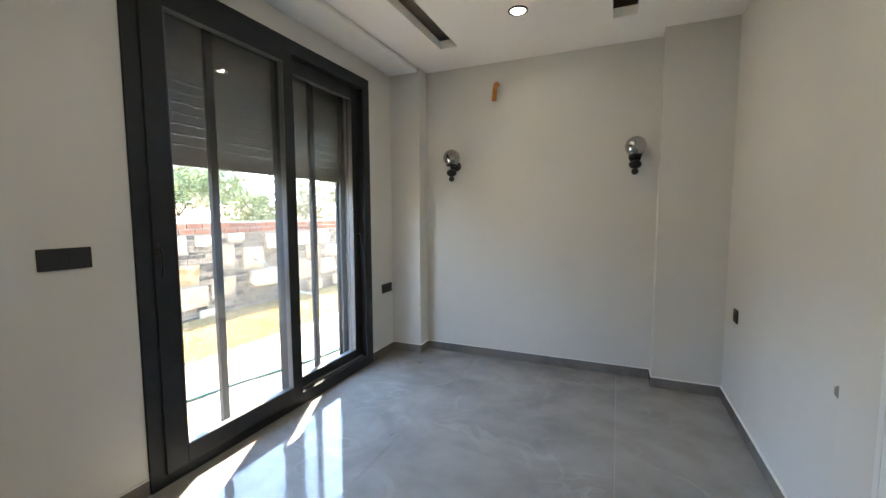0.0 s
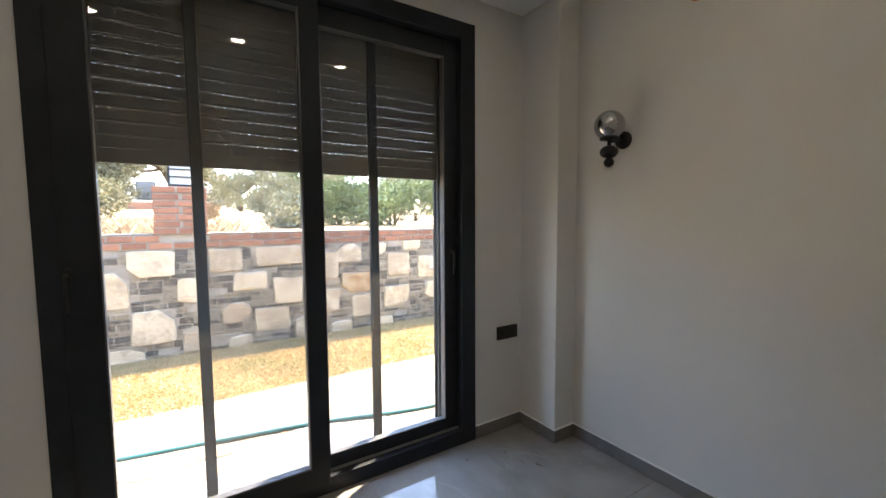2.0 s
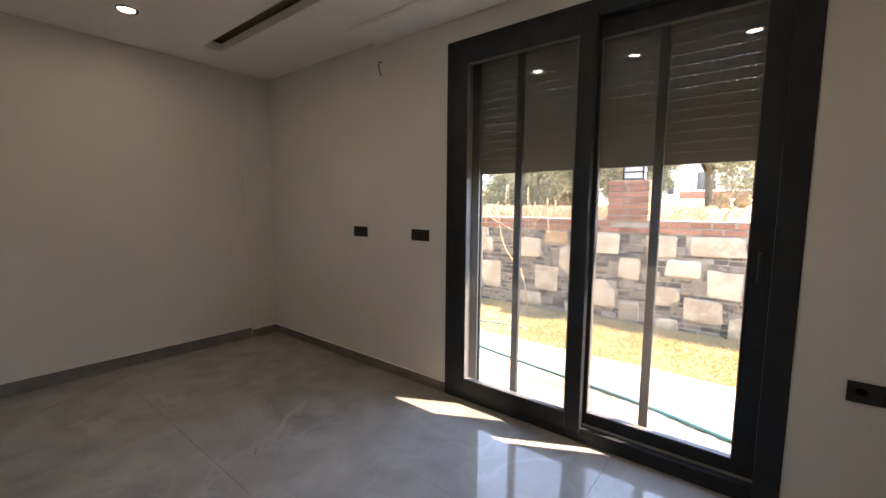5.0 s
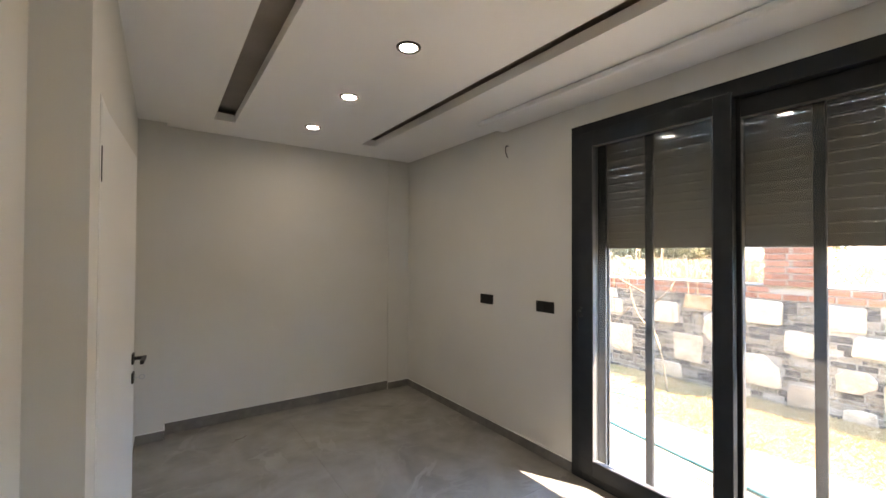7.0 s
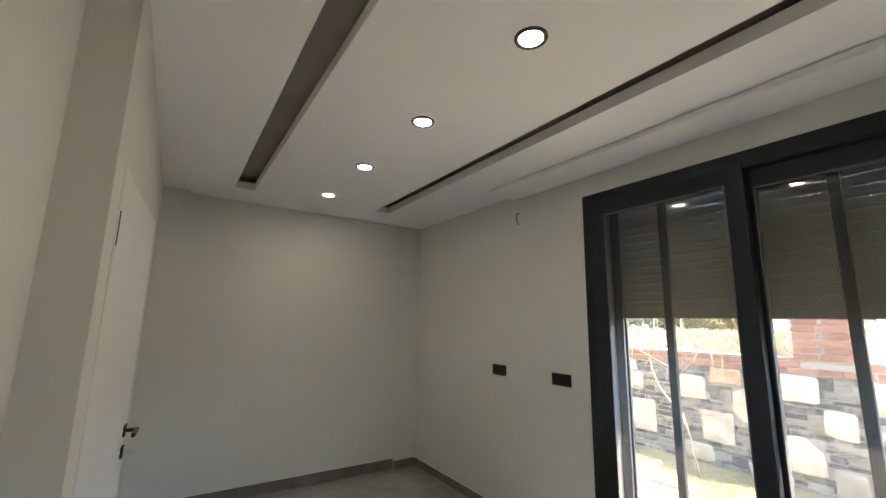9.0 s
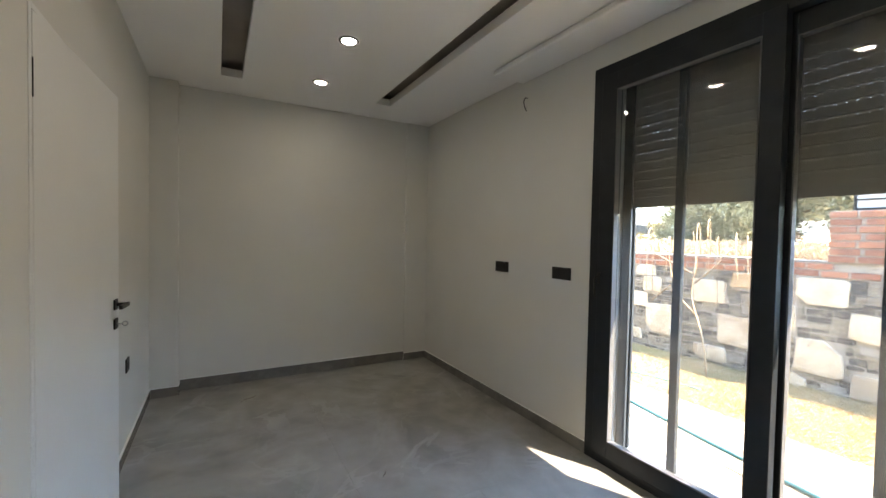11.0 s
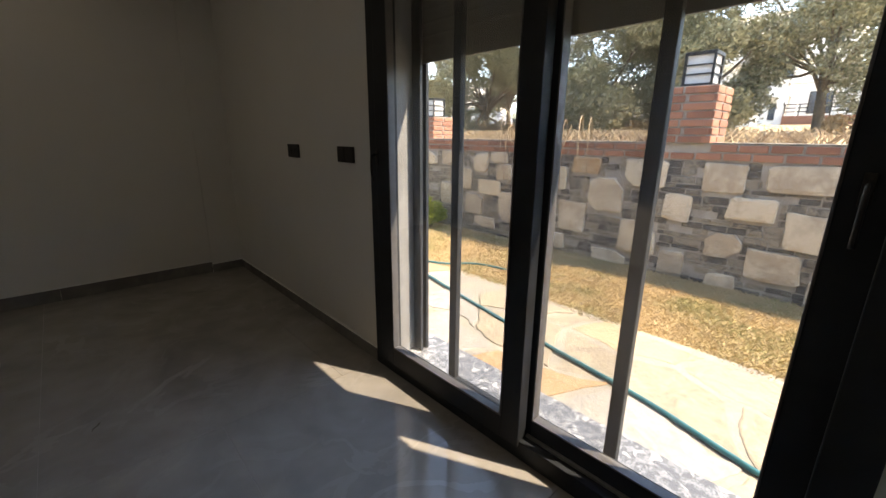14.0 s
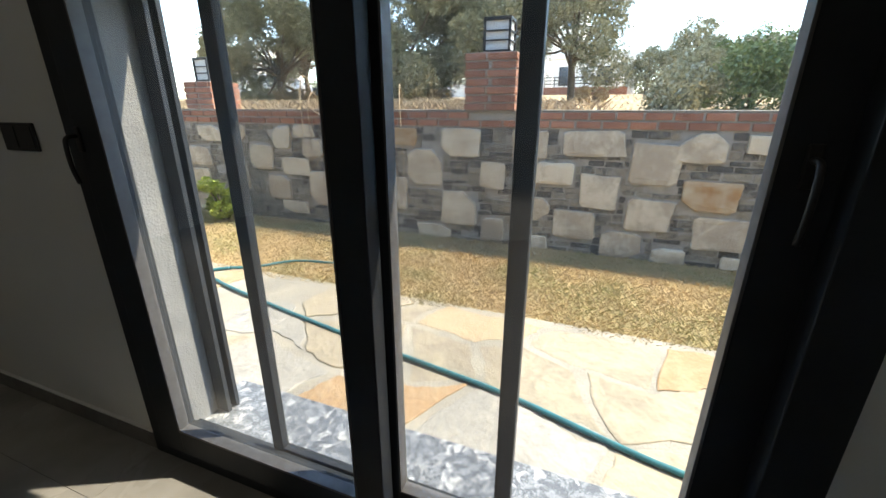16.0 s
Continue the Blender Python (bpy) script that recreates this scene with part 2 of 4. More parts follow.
def frame_ring(x0, x1, y0, y1, z0, z1, wl, wr, wb, wt, bev=0.003):
    """A rectangular frame in a plane of constant x, mitred as butted bars."""
    return boxes((x0, x1, y0, y0 + wl, z0, z1), (x0, x1, y1 - wr, y1, z0, z1), (x0, x1, y0 + wl, y1 - wr, z0, z0 + wb), (x0, x1, y0 + wl, y1 - wr, z1 - wt, z1), bev=bev)


def revolve(bm, prof, seg=32, m=None):
    """A turned shape: prof is a list of (radius, z)."""
    rings = []
    for r, z in prof:
        ring = []
        for i in range(seg):
            a = 2 * math.pi * i / seg
            v = Vector((max(r, 0.0004) * math.cos(a), max(r, 0.0004) * math.sin(a), z))
            ring.append(bm.verts.new(m @ v if m else v))
        rings.append(ring)
    for a, b in zip(rings, rings[1:]):
        for i in range(seg):
            f = bm.faces.new((a[i], a[(i + 1) % seg], b[(i + 1) % seg], b[i]))
            f.smooth = True
    bm.faces.new(list(reversed(rings[0])))
    bm.faces.new(rings[-1])
    return bm


def ball(bm, c, r, sz=1.0, seg=28):
    prof = [(r * math.sin(math.pi * i / 18), -r * sz * math.cos(math.pi * i / 18)) for i in range(19)]
    return revolve(bm, prof, seg, Matrix.Translation(c))


def tube(bm, pts, r, seg=8, taper=1.0):
    pts = [Vector(p) for p in pts]
    rings = []
    for i, p in enumerate(pts):
        d = (pts[min(i + 1, len(pts) - 1)] - pts[max(i - 1, 0)]).normalized()
        u = d.orthogonal().normalized() if i == 0 else (u - d * u.dot(d)).normalized()
        w = d.cross(u)
        k = r * (1 + (taper - 1) * i / max(1, len(pts) - 1))
        rings.append([bm.verts.new(p + (u * math.cos(2 * math.pi * j / seg) + w * math.sin(2 * math.pi * j / seg)) * k) for j in range(seg)])
    for a, b in zip(rings, rings[1:]):
        for j in range(seg):
            bm.faces.new((a[j], a[(j + 1) % seg], b[(j + 1) % seg], b[j])).smooth = True
    bm.faces.new(list(reversed(rings[0])))
    bm.faces.new(rings[-1])
    return bm


def smooth_line(pts, n=8):
    """Catmull-Rom through pts."""
    P = [Vector(p) for p in pts]
    P = [2 * P[0] - P[1]] + P + [2 * P[-1] - P[-2]]
    out = []
    for i in range(1, len(P) - 2):
        for k in range(n):
            t = k / n
            a, b, c, d = P[i - 1:i + 3]
            out.append(0.5 * ((2 * b) + (c - a) * t + (2 * a - 5 * b + 4 * c - d) * t * t + (3 * b - a - 3 * c + d) * t ** 3))
    out.append(P[-2])
    return out


def mesh_of(name, bm, material):
    me = bpy.data.meshes.new(name)
    bmesh.ops.recalc_face_normals(bm, faces=bm.faces)
    bm.to_mesh(me)
    bm.free()
    me.materials.append(material)
    return me


def part(name, bm, material, parent, label=""):
    ob = new(name, mesh_of(name, bm, material))
    ob.parent = parent
    return tagged(ob, label)


def solid(name, bm, material, label="", category="", group="", kind=""):
    return tagged(new(name, mesh_of(name, bm, material)), label, category, group, kind)


def empty(name, loc, label="", category="", group="", kind=""):
    e = new(name)
    e.matrix_world = Matrix.Translation(loc)
    e.empty_display_size = 0.1
    return tagged(e, label, category, group, kind)


def piece(name, me, parent, m):
    ob = new(name, me)
    ob.parent = parent
    ob.matrix_basis = m
    return ob


# ---- room ----
H = 2.67
XE, XD = 2.743, 2.612          # east wall, and its thicker part that holds the door
YS, YN, YJ = -2.38, 2.462, 0.35
WY, WZ = 1.918, 2.484         # window opening

solid("wall_west", boxes((-0.30, 0, YS - 0.25, 0.0, -0.3, 3.0), (-0.30, 0, WY, YN + 0.25, -0.3, 3.0), (-0.30, 0, 0.0, WY, WZ, 3.0), (-0.30, 0, 0.0, WY, -0.3, -0.02)), M_wall, "greige painted plaster wall around the sliding window", "wall", kind="structure")
solid("wall_north", boxes((0, 3.0, YN, YN + 0.25, -0.3, 3.0)), M_wall, "greige painted plaster wall with two wall lamps", "wall", kind="structure")
solid("wall_south", boxes((0, 3.0, YS - 0.25, YS, -0.3, 3.0), (0, 0.27, YS, YS + 0.014, 0, H)), M_wall, "plain greige painted plaster wall", "wall", kind="structure")
DY0, DY1, DZ = -0.735, 0.155, 2.085
solid("wall_east", boxes((XE, 3.0, YJ, YN, -0.3, 3.0), (XD, 3.0, DY1, YJ, -0.3, 3.0), (XD, 3.0, YS, DY0, -0.3, 3.0), (XD, 3.0, DY0, DY1, DZ, 3.0)), M_wall, "greige painted plaster wall with a step and a doorway", "wall", kind="structure")
solid("wall_corridor", boxes((3.0, 3.15, YS - 0.25, YN + 0.25, -0.3, 3.0)), M_wall, "plain plaster wall behind the doorway", "wall", kind="structure")
solid("column_northwest", boxes((0, 0.304, 2.295, YN, 0, H)), M_wall, "greige plastered column in the room corner", "column", kind="structure")
solid("column_northeast", boxes((2.292, XE, 2.29, YN, 0, H)), M_wall, "greige plastered column in the room corner", "column", kind="structure")
solid("column_southeast", boxes((2.412, XD, YS, -2.272, 0, H)), M_wall, "greige plastered column in the room corner", "column", kind="structure")
solid("beam_window", boxes((0, 0.29, -0.72, 2.295, 2.628, H), bev=0.012), M_ceil, "white plastered beam above the sliding window", "beam", kind="structure")
A0, A1, B0, B1, S0, S1 = 0.650, 0.800, 1.945, 2.098, -1.93, 2.0
cb = boxes((0, A0, YS, YN, H, 2.735), (A0, A1, YS, S0, H, 2.735), (A0, A1, S1, YN, H, 2.735), (A1, B0, YS, YN, H, 2.735), (B0, B1, YS, S0, H, 2.735), (B0, B1, S1, YN, H, 2.735), (B1, 3.0, YS, YN, H, 2.735))
solid("ceiling", cb, M_ceil, "white plasterboard ceiling with two recessed slots", "ceiling", kind="structure")
solid("ceiling_void", boxes((0.0, 3.0, YS, YN, 2.80, 3.0)), M_void, "surface above the ceiling slots, coloured darker for their shade", "ceiling", kind="structure")
solid("roof", boxes((-0.30, 3.15, YS - 0.25, YN + 0.25, 3.0, 3.2)), M_stucco, "grey concrete roof slab", "roof", kind="structure")

floor = solid("floor", boxes((0, 3.0, YS, YN, -0.15, -0.0035)), M_grout, "polished grey marble-look floor tiles", "floor", kind="structure")
ys = [YS, -1.2, 0.0, 1.2, 2.4, YN]
for ya, yb in zip(ys, ys[1:]):
    xs = [0.0, 0.84, 2.04, 3.0] if ya > -0.5 else [0.0, 0.24, 1.44, 2.64, 3.0]
    for xa, xb in zip(xs, xs[1:]):
        part("tile", boxes((xa + 0.001, xb - 0.001, ya + 0.001, yb - 0.001, -0.003, 0.0)), M_tile, floor)


def skirting(x0, y0, x1, y1, nx, ny, h=0.079):
    """A skirting board of tiles along a wall from (x0, y0) to (x1, y1); (nx, ny) points into the room."""
    n = max(1, round(math.hypot(x1 - x0, y1 - y0) / 1.2))
    base = empty("baseboard", (0, 0, 0), "grey marble-look tile skirting along the wall", "baseboard", kind="structure")
    for i in range(n):
        a, b = i / n, (i + 1) / n
        xa, ya, xb, yb = x0 + (x1 - x0) * a, y0 + (y1 - y0) * a, x0 + (x1 - x0) * b, y0 + (y1 - y0) * b
        t, g = 0.009, 0.0007
        dx, dy = (g if x1 != x0 else 0), (g if y1 != y0 else 0)
        X, Y = sorted((xa, xb)), sorted((ya, yb))
        bx = (X[0] + dx, X[1] - dx) if nx == 0 else tuple(sorted((X[0], X[0] + nx * t)))
        by = (Y[0] + dy, Y[1] - dy) if ny == 0 else tuple(sorted((Y[0], Y[0] + ny * t)))
        part("skirting_tile", boxes((*bx, *by, 0.002, h), bev=0.0008), M_skirt, base)
    X, Y = sorted((x0, x1)), sorted((y0, y1))
    bx = tuple(X) if nx == 0 else tuple(sorted((X[0], X[0] + nx * 0.0105)))
    by = tuple(Y) if ny == 0 else tuple(sorted((Y[0], Y[0] + ny * 0.0105)))
    part("caulk", boxes((*bx, *by, h + 0.0002, h + 0.006)), M_caulk, base, "thin white caulk line")


skirting(0, YS + 0.01, 0, -0.004, 1, 0)
skirting(0, WY + 0.004, 0, 2.285, 1, 0)
skirting(0, 2.295, 0.304, 2.295, 0, -1)
skirting(0.304, 2.287, 0.304, 2.452, 1, 0)
skirting(0.304, YN, 2.292, YN, 0, -1)
skirting(2.292, 2.281, 2.292, 2.452, -1, 0)
skirting(2.292, 2.29, XE, 2.29, 0, -1)
skirting(XE, YJ, XE, 2.28, -1, 0)
skirting(XD, YJ, XE, YJ, 0, 1)
skirting(XD, DY1 + 0.002, XD, YJ + 0.009, -1, 0)
skirting(XD, -2.262, XD, -0.80, -1, 0)
skirting(2.412, -2.272, XD - 0.009, -2.272, 0, 1)
skirting(2.412, -2.37, 2.412, -2.263, -1, 0)
skirting(0.27, YS, 2.403, YS, 0, 1, 0.100)
skirting(0.0, YS + 0.014, 0.27, YS + 0.014, 0, 1)

# ---- sliding window ----
win = empty("window_1", (0, WY / 2, 0), "anthracite two-leaf sliding glass window reaching the floor", "window", kind="structure")
win_inv = Matrix.Translation((0, -WY / 2, 0))


def wpart(name, bm, material, label="", parent=None):
    bm.transform(win_inv)
    return part(name, bm, material, parent or win, label)


wpart("window_frame", frame_ring(-0.097, 0.012, 0.001, WY - 0.001, 0.0, WZ - 0.001, 0.085, 0.098, 0.083, 0.092), M_frame)
wpart("screen_track", boxes((-0.134, -0.0975, 0.062, WY - 0.062, 0.0285, 0.050), (-0.134, -0.0975, 0.062, WY - 0.062, 2.39, 2.42)), M_frame, "anthracite insect screen track")
wpart("track", boxes((-0.055, -0.03, 1.01, 1.818, 0.083, 0.094)), M_gasket, "bright aluminium sliding track")
sashl = wpart("sash", frame_ring(-0.03, 0.024, 0.072, 1.008, 0.060, 2.415, 0.108, 0.089, 0.098, 0.10), M_frame, "anthracite sliding sash")
wpart("glazing_bead", frame_ring(-0.012, 0.026, 0.180, 0.919, 0.158, 2.315, 0.006, 0.006, 0.008, 0.006, 0.001), M_bead, "", sashl)
wpart("pane", boxes((-0.012, -0.006, 0.18, 0.919, 0.158, 2.315)), M_glass, "clear glass pane", sashl)
sashr = wpart("sash", frame_ring(-0.095, -0.042, 0.935, 1.826, 0.0835, 2.392, 0.089, 0.093, 0.078, 0.10), M_frame, "anthracite fixed sash set further out")
wpart("glazing_bead", frame_ring(-0.08, -0.040, 1.024, 1.733, 0.1615, 2.292, 0.006, 0.006, 0.007, 0.006, 0.001), M_bead, "", sashr)
wpart("pane", boxes((-0.072, -0.066, 1.024, 1.733, 0.1615, 2.292)), M_glass, "clear glass pane", sashr)
for yy, xx in ((0.088, 0.024), (1.775, -0.042)):
    hb = bmesh.new()
    box(hb, xx, xx + 0.007, yy - 0.011, yy + 0.011, 1.13, 1.20, bev=0.003)
    tube(hb, smooth_line([(xx + 0.004, yy, 1.175), (xx + 0.03, yy, 1.172), (xx + 0.038, yy, 1.15), (xx + 0.038, yy, 1.09), (xx + 0.03, yy, 1.045)], 5), 0.006, 10)
    wpart("handle", hb, M_black, "black lever handle", sashl if yy < 1 else sashr)
for ya, yb, post in ((0.481, 0.973, 0), (0.975, 1.343, 1)):
    sc = wpart("insect_screen", frame_ring(-0.128, -0.098, ya, yb, 0.0502, 2.39, 0.046 if post == 0 else 0.012, 0.046 if post == 1 else 0.012, 0.045 if post == 0 else 0.02, 0.04), M_frame, "anthracite sliding insect screen")
    wpart("mesh", boxes((-0.1145, -0.1135, ya + 0.01, yb - 0.01, 0.06, 2.385)), M_mesh, "fine grey insect mesh", sc)

sill = solid("window_sill", boxes((-0.41, -0.0975, 0.0, WY, -0.02, 0.028), bev=0.004), M_sill, "dark speckled marble window sill", "sill", kind="structure")
solid("reveal_south", boxes((-0.31, -0.0975, 0.001, 0.060, 0.028, WZ)), M_stucco, "grey rough stucco window reveal", "reveal", kind="structure")
solid("reveal_north", boxes((-0.31, -0.0975, WY - 0.060, WY - 0.001, 0.028, WZ)), M_stucco, "grey rough stucco window reveal", "reveal", kind="structure")
solid("facade_south", boxes((-0.32, -0.30, -9.0, 0.0, -0.3, 3.2)), M_stucco, "grey stucco house front", "facade", kind="structure")
solid("facade_north", boxes((-0.32, -0.30, WY, 10.0, -0.3, 3.2)), M_stucco, "grey stucco house front", "facade", kind="structure")
solid("facade_top", boxes((-0.32, -0.30, 0.0, WY, WZ, 3.2)), M_stucco, "grey stucco house front", "facade", kind="structure")

# roller shutter, drawn down over the upper third
shutter = empty("roller_shutter", (-0.245, WY / 2, 2.48), "dark grey perforated roller shutter, partly lowered", "shutter")
P = 0.0575
ZB = 1.612


def slat_mesh():
    bm = bmesh.new()
    y0, y1 = 0.067 - WY / 2, WY - 0.067 - WY / 2
    box(bm, -0.004, 0.004, y0, y1, 0.0, 0.0480, bev=0.002)
    zs0, zs1 = 0.0480, 0.0496
    k = 0.0355
    n = int((y1 - y0) / k)
    yy = y0
    for i in range(n + 1):
        e = min(yy + k - 0.0110, y1)
        box(bm, -0.0021, 0.0021, yy, e, zs0, zs1)
        yy += k
    box(bm, -0.0021, 0.0021, y0, y1, zs1, P)
    return mesh_of("slat", bm, M_shut)


SL = slat_mesh()
for i in range(14):
    piece("slat", SL, shutter, Matrix.Translation((0, 0, ZB + 0.065 + i * P - 2.48)))
bb = boxes((-0.007, 0.007, 0.067 - WY / 2, WY / 2 - 0.067, ZB - 2.48, ZB + 0.065 - 2.48), bev=0.003)
part("bottom_bar", bb, M_shut, shutter, "plain dark grey end slat")
for s in (0, 1):
    ya, yb = ((0.0605, 0.125), (WY - 0.125, WY - 0.0605))[s]
    part("guide_rail", boxes((-0.03, -0.012, ya - WY / 2, yb - WY / 2, -2.448, 0.0), (0.012, 0.03, ya - WY / 2, yb - WY / 2, -2.448, 0.0), (-0.012, 0.012, *((ya - WY / 2, ya + 0.004 - WY / 2) if s == 0 else (yb - 0.004 - WY / 2, yb - WY / 2)), -2.448, 0.0), bev=0.002), M_frame, shutter, "anthracite shutter guide rail")

# ---- door ----
door = empty("door_1", (XD, DY1, 0), "white lacquered interior door, slightly ajar, black handle", "door", kind="structure")
cas = boxes((-0.003, 0.16, -0.024, 0.0, 0.0, DZ), (-0.003, 0.16, DY0 - DY1, DY0 - DY1 + 0.024, 0.0, DZ), (-0.003, 0.16, DY0 - DY1 + 0.024, -0.024, DZ - 0.02, DZ), bev=0.0015)
part("door_frame", cas, M_door, door)
LW, LT = 0.885, 0.042
leaf = part("leaf", boxes((0.0, LT, -LW, 0.0, 0.008, 2.062), bev=0.002), M_door, door)
leaf.matrix_basis = pose(-0.004, -0.027, 0, 0, 0, -3.6)
hy = -LW + 0.065
hb = bmesh.new()
box(hb, -0.008, 0.0, hy - 0.026, hy + 0.026, 1.01, 1.062, bev=0.002)
tube(hb, [(-0.004, hy, 1.036), (-0.05, hy, 1.036)], 0.009, 12)
box(hb, -0.058, -0.042, hy - 0.012, hy + 0.118, 1.027, 1.046, bev=0.003)
part("handle", hb, M_black, leaf, "black square lever handle")
hb = boxes((-0.008, 0.0, hy - 0.026, hy + 0.026, 0.915, 0.967), bev=0.002)
part("key_plate", hb, M_black, leaf, "black square key plate")
hb = bmesh.new()
tube(hb, [(-0.008, hy, 0.94), (-0.03, hy, 0.94)], 0.003, 8)
ring = [(-0.041 + 0.011 * math.cos(a), hy, 0.94 + 0.011 * math.sin(a)) for a in [2 * math.pi * i / 14 for i in range(15)]]
tube(hb, ring, 0.0025, 6)
part("key", hb, M_steel, leaf, "steel key in the lock")
for hz in (0.25, 1.80):
    part("hinge", boxes((-0.002, 0.004, -0.0005, 0.003, hz, hz + 0.12), bev=0.001), M_black, leaf)


# ---- sockets and switches ----
def outlet(x, y, z, w, nx, label, cat, gang, ny=0):
    e = empty("wall_socket" if cat == "socket" else "light_switch", (x, y, z), label, cat, "black wall plates")
    h = 0.086
    if nx:
        s = nx * 0.009
        part("plate", boxes((min(0, s), max(0, s), -w / 2, w / 2, -h / 2, h / 2), bev=0.003), M_black, e)
        for i in range(gang):
            c = (i - (gang - 1) / 2) * w / gang
            if cat == "socket":
                bm = bmesh.new()
                revolve(bm, [(0.024, 0), (0.024, 0.0025), (0.0205, 0.0025), (0.0195, -0.001)], 24, Matrix.Translation((s, c, 0)) @ Matrix.Rotation(radians(90 * nx), 4, "Y"))
                part("insert", bm, M_metal, e)
            else:
                part("rocker", boxes((min(s, s * 1.3), max(s, s * 1.3), c - w / gang / 2 + 0.008, c + w / gang / 2 - 0.008, -0.033, 0.033), bev=0.0008), M_metal, e)
    return e


outlet(0, -0.251, 1.163, 0.176, 1, "black double wall plate beside the sliding window", "switch", 2)
outlet(0, -0.932, 1.163, 0.172, 1, "black double wall socket on the greige wall", "socket", 2)
outlet(0, 2.177, 0.638, 0.172, 1, "black double wall socket low beside the column", "socket", 2)
outlet(XD, -0.94, 1.15, 0.088, -1, "black single light switch beside the door", "switch", 1)
outlet(XD, -1.33, 0.56, 0.088, -1, "black single wall socket near the door", "socket", 1)
outlet(XE, 2.0, 0.67, 0.088, -1, "black single wall socket near the column", "socket", 1)
patch = bmesh.new()
rim = [(0.652 + 0.046 * math.cos(0.6 * i + 0.3) * (1 + 0.18 * math.sin(3.7 * i)), 0.712 + 0.027 * math.sin(0.6 * i + 0.3) * (1 + 0.15 * math.cos(2.9 * i))) for i in range(10)]
front = [patch.verts.new((XE - 0.004, py, pz)) for py, pz in rim]
back = [patch.verts.new((XE, 0.652 + (py - 0.652) * 1.08, 0.712 + (pz - 0.712) * 1.08)) for py, pz in rim]
patch.faces.new(front)
for i in range(10):
    patch.faces.new((front[i], back[i], back[(i + 1) % 10], front[(i + 1) % 10]))
solid("wall_patch", patch, M_mortar, "small rough grey filled patch on the wall", "patch")


# ---- wall lamps ----
def sconce(x):
    e = empty("wall_lamp", (x, YN, 1.783), "black wall lamp with smoked mirror glass globe", "wall lamp", "wall lamps")
    bm = bmesh.new()
    revolve(bm, [(0.046, 0.0), (0.047, 0.008), (0.044, 0.018), (0.034, 0.027), (0.012, 0.031)], 32, Matrix.Rotation(radians(90), 4, "X"))
    part("wall_plate", bm, M_metal, e)
    d = -0.127
    part("arm", tube(bmesh.new(), [(0, -0.025, 0), (0, d, -0.022)], 0.0065, 10), M_metal, e)
    bm = bmesh.new()
    revolve(bm, [(0.005, -0.152), (0.008, -0.148), (0.006, -0.143)], 16, Matrix.Translation((0, d, 0)))
    ball(bm, (0, d, -0.126), 0.026, 0.95, 24)
    ball(bm, (0, d, -0.072), 0.046, 0.74, 28)
    revolve(bm, [(0.010, -0.04), (0.010, -0.018), (0.018, -0.014), (0.046, -0.010), (0.05, -0.004), (0.046, 0.001)], 28, Matrix.Translation((0, d, 0)))
    part("stem", bm, M_metal, e, "black turned metal beads")
    part("globe", ball(bmesh.new(), (0, d, 0.063), 0.077, 1.0, 40), M_smoke, e, "smoked mirror glass globe")


sconce(0.612)
sconce(2.125)

# ---- ceiling spots ----
for yy in (-1.66, -0.83, 0.0, 0.83, 1.63):
    e = empty("ceiling_spot", (1.372, yy, H), "round recessed ceiling spot with black rim, lit", "ceiling spot", "row of ceiling spots")
    part("rim", revolve(bmesh.new(), [(0.047, 0.004), (0.047, -0.003), (0.052, -0.008), (0.064, -0.006), (0.067, 0.0)], 36), M_metal, e)
    part("diffuser", revolve(bmesh.new(), [(0.046, -0.001), (0.046, -0.0045), (0.03, -0.005)], 36), M_led, e, "glowing white diffuser")

# conduit stub and bare wires
bm = bmesh.new()
pts = smooth_line([(1.0, YN + 0.01, 2.475), (1.0, YN - 0.03, 2.477), (0.998, YN - 0.06, 2.44), (0.992, YN - 0.062, 2.38), (0.985, YN - 0.055, 2.33)], 12)
tube(bm, pts, 0.019, 14)
for p in pts[2::3]:
    ball(bm, p, 0.022, 0.35, 12)
solid("cable_conduit", bm, M_orange, "orange corrugated cable conduit stub from the wall", "conduit")
bm = bmesh.new()
tube(bm, smooth_line([(-0.002, -0.66, 2.50), (0.03, -0.655, 2.495), (0.05, -0.645, 2.455), (0.04, -0.64, 2.41), (0.02, -0.645, 2.395)], 6), 0.004, 8)
solid("bare_wire", bm, M_black, "dark electric wire hanging from the wall", "wire")


def twig(x, y, s, a):
    bm = bmesh.new()
    c, d = math.cos(a), math.sin(a)
    tube(bm, smooth_line([(x + c * s * k - d * s * w, y + d * s * k + c * s * w, 0.003) for k, w in ((-1, 0), (-0.3, 0.2), (0.3, 0.0), (1, 0.35))], 4), 0.0022, 6, 0.5)
    solid("twig", bm, M_bark, "small dry twig lying on the floor tiles", "twig", "floor debris")


twig(1.89, -1.93, 0.075, 0.5)
twig(1.26, -0.37, 0.028, 0.9)
twig(0.80, 0.92, 0.022, 1.2)
twig(0.42, 2.05, 0.02, 0.2)
twig(0.16, 1.75, 0.015, 1.9)
twig(0.22, 1.98, 0.012, 2.4)

# ---- garden ----
rng = random.Random(7)
G = -0.10                     # lawn level
WX = -3.22                    # face of the garden wall


def terrain(x):
    if x > WX - 0.2:
        return G
    d = -(x - WX) - 0.2
    return 1.0 + 0.042 * min(d, 30) + 0.006 * max(0, min(d - 30, 200))


